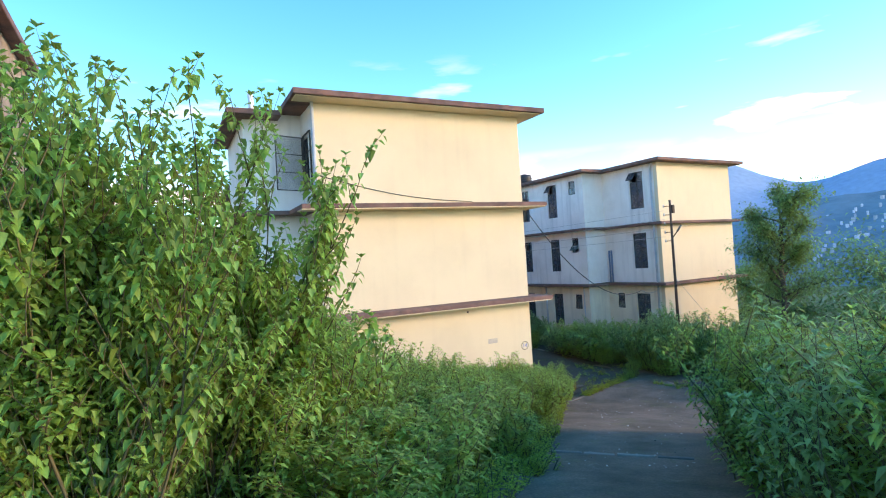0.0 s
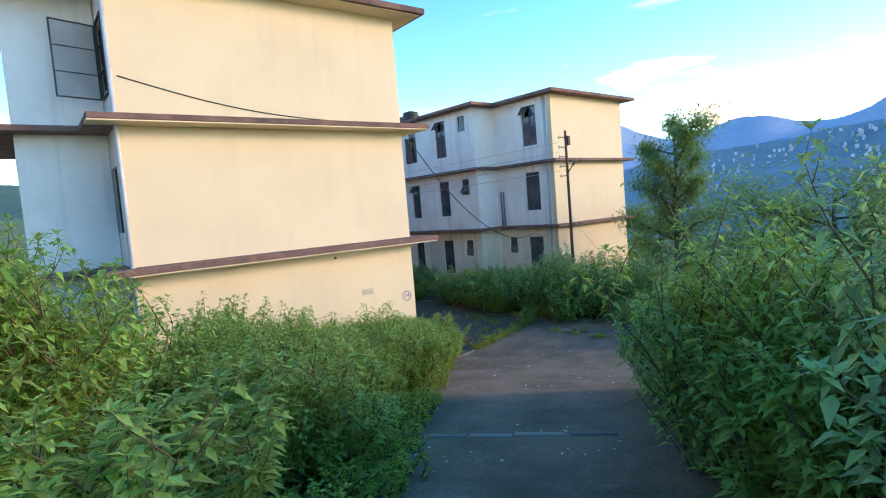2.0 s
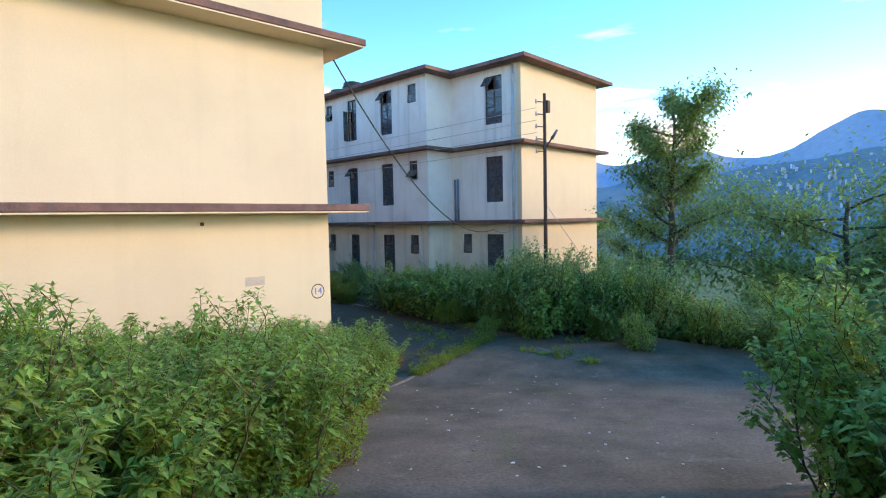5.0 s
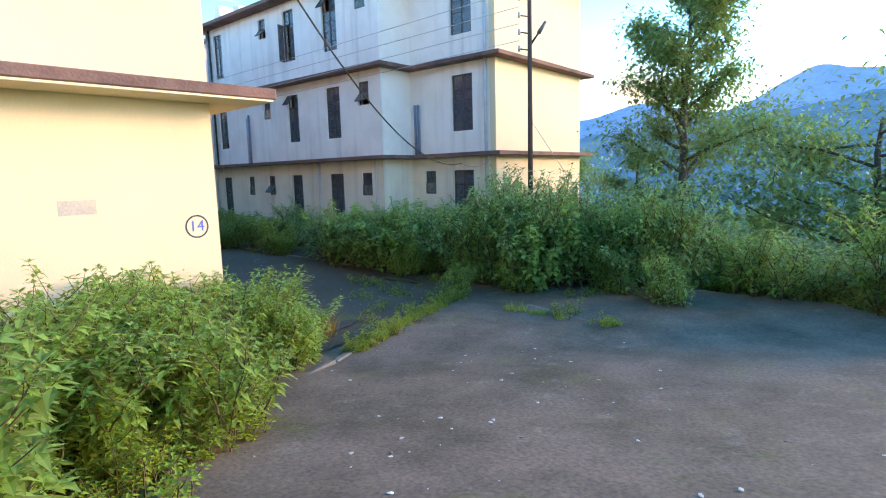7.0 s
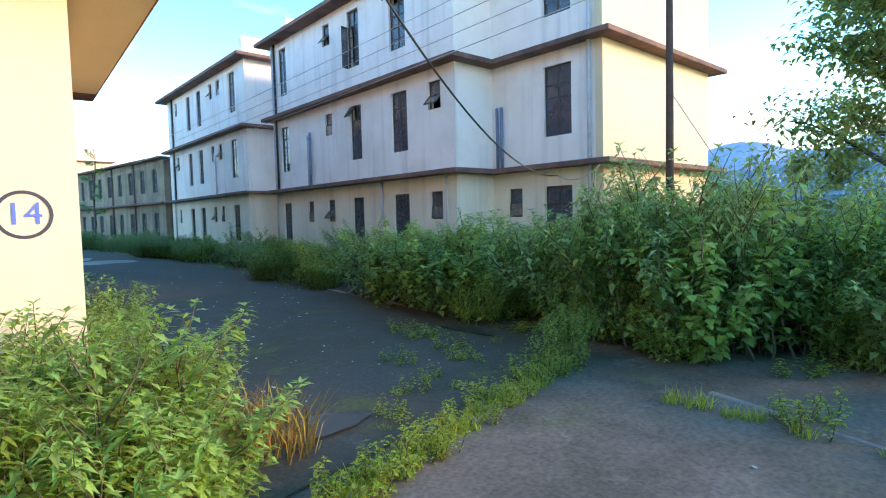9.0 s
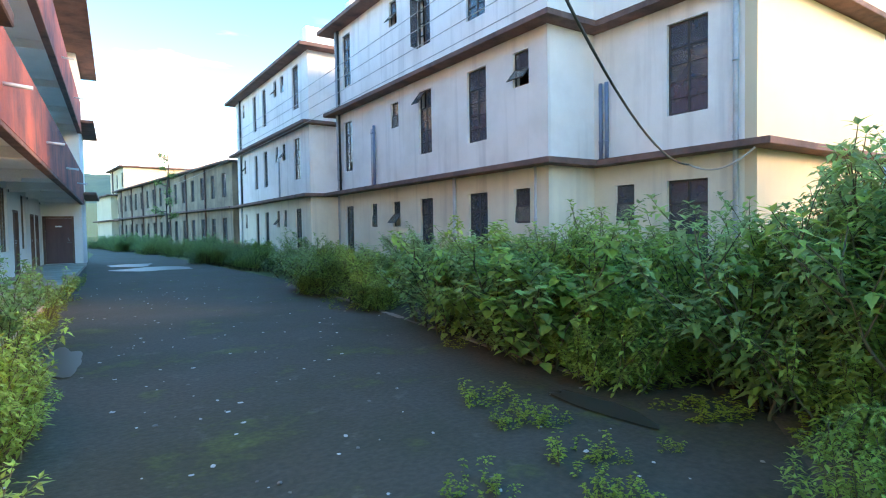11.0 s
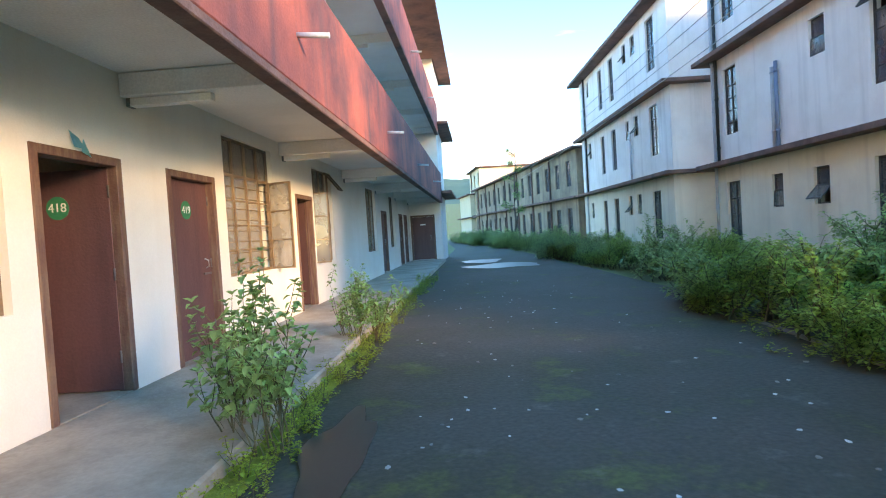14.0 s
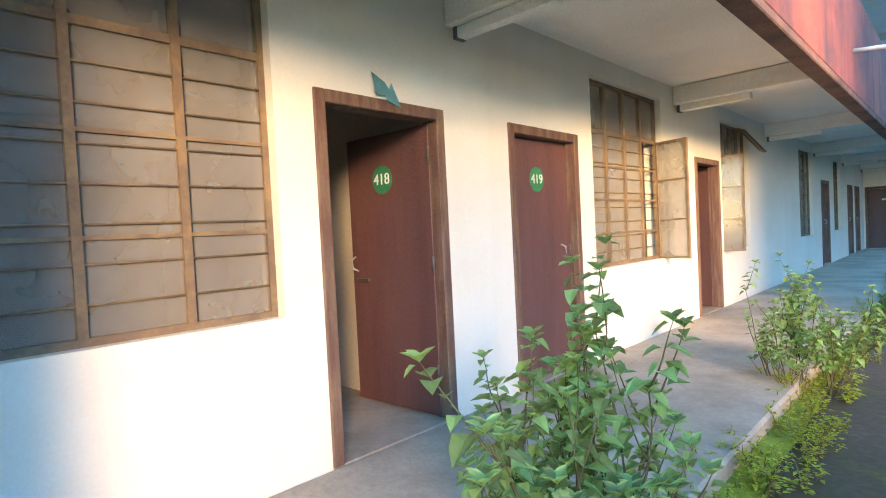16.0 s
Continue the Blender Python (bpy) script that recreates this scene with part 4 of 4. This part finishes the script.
# bank on the uphill side
for _ in range(20):
    x, y = along(placing.uniform(3.0, 5.2), placing.uniform(3.0, 5.4))
    put(TALLS, x, y, placing.uniform(0.85, 1.1), wide=0.8)
for _ in range(16):
    x, y = along(placing.uniform(5.0, 8.0), placing.uniform(3.0, 4.8))
    put(WEEDS + HEARTS, x, y, placing.uniform(1.7, 2.3), wide=1.5)
for _ in range(11):
    x, y = along(placing.uniform(4.7, 5.6), placing.uniform(2.7, 3.6))
    put(HEARTS + WEEDS + WEEDS, x, y, placing.uniform(1.9, 2.35), wide=1.4)
for _ in range(26):
    x, y = along(placing.uniform(7.5, 14.5), placing.uniform(2.2, 4.2))
    put(WEEDS, x, y, placing.uniform(1.15, 1.5), wide=1.15)
for _ in range(56):
    x, y = along(placing.uniform(4.2, 16.2), 1.5 + abs(placing.gauss(0, 1.6)))
    if y < 15.0:
        put(WEEDS, x, y, placing.uniform(0.95, 1.4), wide=1.25)
for _ in range(26):
    x, y = along(placing.uniform(5, 15.5), placing.uniform(3.0, 6.0))
    if y < 14.9:
        put(WEEDS + HEARTS, x, y, placing.uniform(1.3, 1.8), wide=1.3)
for _ in range(170):
    x, y = along(placing.uniform(2, 17.6), placing.uniform(0.75, 1.7))
    put(HERBS, x, y, placing.uniform(0.8, 1.5))
for _ in range(10):
    x, y = along(placing.uniform(3.0, 4.8), placing.uniform(3.2, 4.8))
    put(TALLS, x, y, placing.uniform(1.2, 1.4), wide=0.95)
for _ in range(34):
    x, y = along(placing.uniform(11.5, 18.6), placing.uniform(1.0, 3.2))
    if y < 15.1 and x < 11.5:
        put(WEEDS, x, y, placing.uniform(0.95, 1.3), wide=1.25)
for _ in range(9):
    put(WEEDS, placing.uniform(10.9, 11.65), placing.uniform(13.9, 15.0), placing.uniform(0.8, 1.1), wide=0.9)
# downhill side of the road near the start
for _ in range(54):
    s = placing.uniform(3.6, 11.5)
    x, y = along(s, -(2.05 + max(0, s - 8) * 0.5 + abs(placing.gauss(0, 1.4))))
    put(SHRUBS + WEEDS, x, y, placing.uniform(1.35, 1.9), wide=1.4)
for _ in range(30):
    y = placing.uniform(11.5, 26)
    put(WEEDS + HERBS + HERBS, 16.5 + (0.7 if y < 13 else 0) + placing.uniform(-0.25, 0.3), y, placing.uniform(0.5, 0.9), wide=0.9)
# thicket before the white block
for _ in range(74):
    y = placing.uniform(12.3, 20.5)
    x = 16.75 + (0.7 if y < 13.6 else 0) + abs(placing.gauss(0, 1.2))
    put(SHRUBS + SHRUBS + WEEDS + HEARTS, x, y, placing.uniform(1.25, 2.0) * (1.0 if y < 16.5 else 0.78), wide=placing.uniform(1.2, 1.9))
for _ in range(26):
    put(SHRUBS + WEEDS, placing.uniform(18.5, 23.0), placing.uniform(7.5, 12.5), placing.uniform(0.9, 1.25), wide=1.5)
for _ in range(50):
    y = placing.uniform(20, 48)
    put(SHRUBS + WEEDS, placing.uniform(17.0, 19.9) - 0.02 * (y - 20), y, placing.uniform(0.8, 1.4) - (y - 20) * 0.008, wide=1.4)
for _ in range(24):
    y = placing.uniform(48, 80)
    put(SHRUBS, 17.5 - (y - 48) * 0.13 + placing.uniform(-1.5, 1.0), y, placing.uniform(0.9, 1.4), wide=1.8)
for _ in range(26):
    put(WEEDS + SHRUBS, placing.uniform(17, 24), placing.uniform(2, 9), placing.uniform(1.0, 1.6), wide=1.5)
# verandah edge
put(POTTED, 11.7, 21.3, 0.98, 0.05, 0.8)
put(POTTED, 11.72, 24.7, 0.85, 0.05, 0.6)
for k in range(16):
    put(WEEDS + HERBS + [DRYTUFT], placing.uniform(11.5, 11.95), placing.uniform(17.4, 19.3), placing.uniform(0.5, 0.85), 0.0, 0.8)
for k in range(80):
    y = 18.0 + 16 * (k / 80) ** 1.2
    put(HERBS, 11.72 + placing.uniform(-0.14, 0.16) + 0.02 * (y - 19), y, placing.uniform(0.4, 0.95), 0.03)
for k in range(14):
    put(WEEDS + HERBS, placing.uniform(11.5, 12.1), placing.uniform(15.6, 18.8), placing.uniform(0.5, 0.8), 0.0)
# joints in the paving
for k in range(70):
    t = k / 69
    put(TUFTS + HERBS, 12.2 + 3.2 * t + placing.uniform(-0.06, 0.06), 13.85 + 0.95 * t + placing.uniform(-0.08, 0.08), placing.uniform(0.4, 0.9), 0.03)
for k in range(12):
    t = placing.random()
    put(TUFTS, 15.2 + placing.uniform(-0.1, 0.1), 13.5 - 1.8 * t, placing.uniform(0.4, 0.9), 0.02)
for k in range(10):
    put(HERBS, placing.uniform(14.2, 16), placing.uniform(14.9, 17), placing.uniform(0.4, 0.8), 0.02)
put(WEEDS, 15.35, 14.75, 0.6, 0.02)
for k in range(5):
    put(DRYTUFT, 12.2 + placing.uniform(-0.25, 0.25), 15.1 + placing.uniform(-0.4, 0.5), placing.uniform(0.8, 1.1), 0.0)


for x, y, size in ((15.24, 17.4, 0.85), (15.2, 16.9, 0.8), (15.3, 16.7, 0.6), (13.3, 14.9, 0.6), (13.8, 15.2, 0.7), (14.1, 15.4, 0.6), (15.3, 12.5, 1.0), (15.35, 12.7, 0.8), (15.2, 11.95, 0.7)):
    put(HERBS, x, y, size, 0.02)
# broken slabs of the drain beside the kerb
for k in range(12):
    put(TUFTS + HERBS, 12.4 + 3.4 * placing.random(), 14.5 + 0.9 * placing.random(), placing.uniform(0.3, 0.6), 0.02)
# climbers that lean in over the downhill edge
for x, y in CLIMB:
    put(TALLS, x, y, placing.uniform(0.55, 0.65), wide=0.7)


def tree(x, y, z, label, seed, height, trunk_r, limbs, crown_r, crown_lo, leaf=0.13, count=3200, flat=0.8, spread=1.0, name="tree"):
    """Tapered trunk, forked limbs, and a loose crown of small leaves gathered round the twigs."""
    rnd = random.Random(seed)
    ob = thing(name, x, y, z, label, "tree")
    tb = bmesh.new()
    tips = []
    pts = [Vector((0, 0, -0.3))]
    n = 8
    for k in range(1, n + 1):
        pts.append(Vector((rnd.gauss(0, 0.05) + 0.03 * k * spread, rnd.gauss(0, 0.05), height * 0.86 * k / n)))
    add_tube(tb, pts, trunk_r, trunk_r * 0.3, 8)
    lb = bmesh.new()
    for k in range(limbs):
        f = crown_lo + (0.97 - crown_lo) * (k + 0.5) / limbs
        i = min(int(f * n), n - 1)
        p = pts[i] + (pts[i + 1] - pts[i]) * (f * n - i)
        a = k * 2.4 + rnd.uniform(-0.4, 0.4)
        reach = crown_r * (1.05 - 0.6 * max(0, f - 0.55)) * rnd.uniform(0.7, 1.1)
        d = Vector((math.cos(a), math.sin(a), rnd.uniform(0.35, 0.8) * flat))
        lp = [p]
        for j in range(5):
            d = (d + Vector((rnd.gauss(0, 0.15), rnd.gauss(0, 0.15), rnd.gauss(0.02, 0.1)))).normalized()
            p = p + d * reach / 5
            lp.append(p)
            if j >= 1:
                tips.append((p, reach * 0.2))
                for q in range(2):
                    e = (d + Vector((rnd.gauss(0, 0.8), rnd.gauss(0, 0.8), rnd.gauss(0.1, 0.4)))).normalized()
                    tw = [p, p + e * reach * 0.16, p + e * reach * 0.3 + Vector((0, 0, -0.03))]
                    add_tube(lb, tw, 0.012, 0.005, 4)
                    tips.append((tw[-1], reach * 0.17))
                    tips.append((tw[1], reach * 0.12))
        add_tube(lb, lp, trunk_r * (0.5 - 0.25 * f), 0.012, 6)
    part("trunk", tb, BARK, ob)
    tagged(part("branchwork", lb, BARK, ob), kind="stuff")
    verts, faces = [], []
    for _ in range(count):
        c, r = rnd.choice(tips)
        p = c + Vector((rnd.gauss(0, r), rnd.gauss(0, r), rnd.gauss(0, r * 0.85)))
        a = rnd.uniform(0, 6.28)
        leaf_quads(verts, faces, p, Vector((math.cos(a), math.sin(a), rnd.uniform(-0.7, 0.3))), Vector((0, 0, 1)), leaf * rnd.uniform(0.7, 1.3), leaf * 0.38)
    me = bpy.data.meshes.new("crown")
    me.from_pydata(verts, [], faces)
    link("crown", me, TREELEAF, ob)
    return ob


tree(22.6, 13.4, ground(22.6, 13.4), "slender roadside tree with a forked trunk and feathery crown", 3, 8.9, 0.16, 17, 1.75, 0.4, 0.18, 17000, 1.25)
tree(25.5, 15.8, ground(25.5, 15.8), "small tree behind the thicket beside the white block", 5, 5.6, 0.1, 9, 1.5, 0.3, 0.19, 7000)
tree(28.5, 9.8, ground(28.5, 9.8) - 1, "broad dark tree with drooping feathery boughs on the slope", 8, 9.0, 0.2, 18, 4.6, 0.2, 0.28, 26000, 0.35)
tree(33, 5.5, ground(33, 5.5) - 2, "broad dark tree with drooping feathery boughs on the slope", 9, 10.5, 0.2, 18, 5.0, 0.2, 0.3, 24000, 0.35)
for k in range(16):
    x, y = placing.uniform(32, 75), placing.uniform(-10, 30)
    tree(x, y, ground(x, y) - 1, "leafy tree on the valley slope", 100 + k, placing.uniform(5.5, 8), 0.16, 11, 2.8, 0.22, 0.3, 8000)
tree(16.6, 56, 0, "creeper-clad slim tree beside the old row", 61, 8.0, 0.1, 8, 0.9, 0.3, 0.2, 1200)
for o in TALLS + WEEDS + SHRUBS + HEARTS + HERBS + TUFTS + [POTTED, DRYTUFT]:
    for c in list(o.children_recursive):
        bpy.data.objects.remove(c)
    bpy.data.objects.remove(o)

# ---------------------------------------------------------------- pole, wires, small things


def power_pole(x, y, z):
    p = thing("power_pole", x, y, z, "rusty iron power pole with insulators and a lamp arm", "pole")
    part("pole", tube([(0, 0, -0.4), (0, 0, 3.5), (0, 0, 6.8)], 0.068, 0.045, 10), RUST, p)
    for k in range(5):
        h = 6.55 - k * 0.36
        arm = part("insulator_arm", tube([(-0.28, 0.1, h), (0.04, 0, h)], 0.016), RUST, p)
        part("insulator", tube([(-0.27, 0.1, h - 0.05), (-0.27, 0.1, h + 0.07)], 0.035, 0.025, 10), PIPE, arm)
    part("lamp_arm", tube([(0.0, 0, 5.2), (0.25, -0.12, 5.55), (0.33, -0.16, 5.7)], 0.025), RUST, p)
    part("lamp_head", tube([(0.22, -0.1, 5.5), (0.38, -0.18, 5.75)], 0.05, 0.035, 10), LAMPM, p)
    part("junction_box", box(0.03, 0.17, -0.09, 0.09, 6.25, 6.6, 0.01), RUST, p)


power_pole(19.05, 15.6, ground(19.05, 15.6))


def wire(name, a, b, sag, r, mat, label):
    a, b = Vector(a), Vector(b)
    pts = [a + (b - a) * t + Vector((0, 0, -4 * sag * t * (1 - t))) for t in [k / 24 for k in range(25)]]
    tagged(part(name, tube(pts, r, sides=6), mat, None), label, "cable")


wire("service_cable", (11.5, 15.2, 6.1), (22.1, 20.2, 2.55), 1.15, 0.016, CABLE, "black service cable slung between the two buildings")
wire("service_cable", (22.1, 20.2, 2.55), (22.35, 19.1, 2.75), 0.22, 0.018, CABLEW, "pale cable looped at the slab corner")
for k in range(4):
    wire("power_line", (18.78, 15.7, 6.19 - 0.36 * k), (17.6, 60.0, 6.19 - 0.36 * k), 0.25, 0.009, CABLEW, "thin overhead power line strung along the lane")
wire("stay_wire", (19.05, 15.6, 3.4), (20.9, 14.4, 0.4), 0.02, 0.008, CABLEW, "thin stay wire of the power pole")

proto = []
for k in range(3):
    rr = random.Random(200 + k)
    bm = bmesh.new()
    bmesh.ops.create_icosphere(bm, subdivisions=1, radius=0.5)
    for v in bm.verts:
        v.co *= rr.uniform(0.7, 1.2)
    me = bpy.data.meshes.new("scrap")
    bm.to_mesh(me)
    bm.free()
    proto.append(me)
litter_rnd = random.Random(12)
for k in range(440):
    if k < 260:
        x, y = litter_rnd.gauss(13.6, 1.2), 15.5 + 17 * litter_rnd.random() ** 1.5
    else:
        x, y = along(litter_rnd.uniform(8, 19), litter_rnd.uniform(-3.5, 0.8))
    if x < 11.9 and y > 15 or y > 13.5 and x > 16.5:
        continue
    me = litter_rnd.choice(proto).copy()
    stone = litter_rnd.random() < 0.35
    me.materials.append(STONE if stone else LITTER)
    ob = new("pebble" if stone else "paper_scrap", me)
    w = litter_rnd.uniform(0.012, 0.04)
    ob.matrix_basis = pose(x, y, ground(x, y) + (0.04 if k < 260 else 0.026), 0, 0, litter_rnd.uniform(0, 360)) @ Matrix.Diagonal((w * 1.5, w, w * (0.6 if stone else 0.25), 1))
    tagged(ob, "small grey pebble lying on the road" if stone else "small pale scrap of litter lying on the road", "pebble" if stone else "litter", "road litter")


def patch(name, x, y, rx, ry, mat, label, category, seed, lift, kind=""):
    """A flat stain-like sheet with an uneven outline on the road."""
    bm = bmesh.new()
    ring = []
    for k in range(28):
        a = 2 * math.pi * k / 28
        r = 1 + 0.45 * noise.noise(Vector((math.cos(a) * 1.6 + seed, math.sin(a) * 1.6, seed)))
        px, py = x + rx * r * math.cos(a), y + ry * r * math.sin(a)
        ring.append(bm.verts.new((px, py, ground(px, py) + lift)))
    bm.faces.new(ring)
    return tagged(part(name, bm, mat, None), label, category, kind=kind)


for k, (x, y, rx, ry) in enumerate(((14.6, 38.0, 1.5, 1.2), (13.8, 41.5, 0.9, 1.3), (12.25, 21.1, 0.22, 0.75), (15.85, 16.75, 0.12, 0.5), (12.75, 14.95, 0.35, 0.2))):
    patch("puddle", x, y, rx, ry, WET, "shallow puddle reflecting the sky on the road", "puddle", k * 3.1, 0.05)


def kerb_line(pts, w, h, label, mat=CONC, name="kerb"):
    """A broken line of low kerb stones."""
    ob = thing(name, pts[0][0], pts[0][1], 0, label, "kerb", kind="structure")
    rk = random.Random(len(pts) + int(pts[0][0] * 10))
    for a, b in zip(pts, pts[1:]):
        a, b = Vector(a), Vector(b)
        n = max(1, int((b - a).length / 0.55))
        ang = math.degrees(math.atan2((b - a).y, (b - a).x))
        for k in range(n):
            p = a + (b - a) * (k + 0.5) / n
            ln = (b - a).length / n * rk.uniform(0.8, 0.98)
            part("kerb_stone", box(-ln / 2, ln / 2, -w / 2, w / 2, -0.1, h * rk.uniform(0.5, 1.0), 0.012), mat, ob, "",
                 pose(p.x - pts[0][0], p.y - pts[0][1], ground(p.x, p.y) + 0.015, rk.uniform(-3, 3), 0, ang + rk.uniform(-3, 3)))


kerb_line([(4.7, 8.7), (5.5, 8.05), (6.6, 6.8), (7.4, 5.9)], 0.09, 0.035, "broken concrete joint across the road", STONE)
kerb_line([(11.2, 13.5), (12.5, 13.95), (15.3, 14.75)], 0.08, 0.025, "low mossy kerb between the two roads", STONE)
kerb_line([(15.6, 13.45), (15.35, 12.6), (15.15, 11.8)], 0.07, 0.02, "grassy joint in the worn road", STONE)
kerb_line([(16.4, 17.4), (16.65, 22), (17.0, 28)], 0.1, 0.04, "low kerb at the foot of the shrubs", STONE)
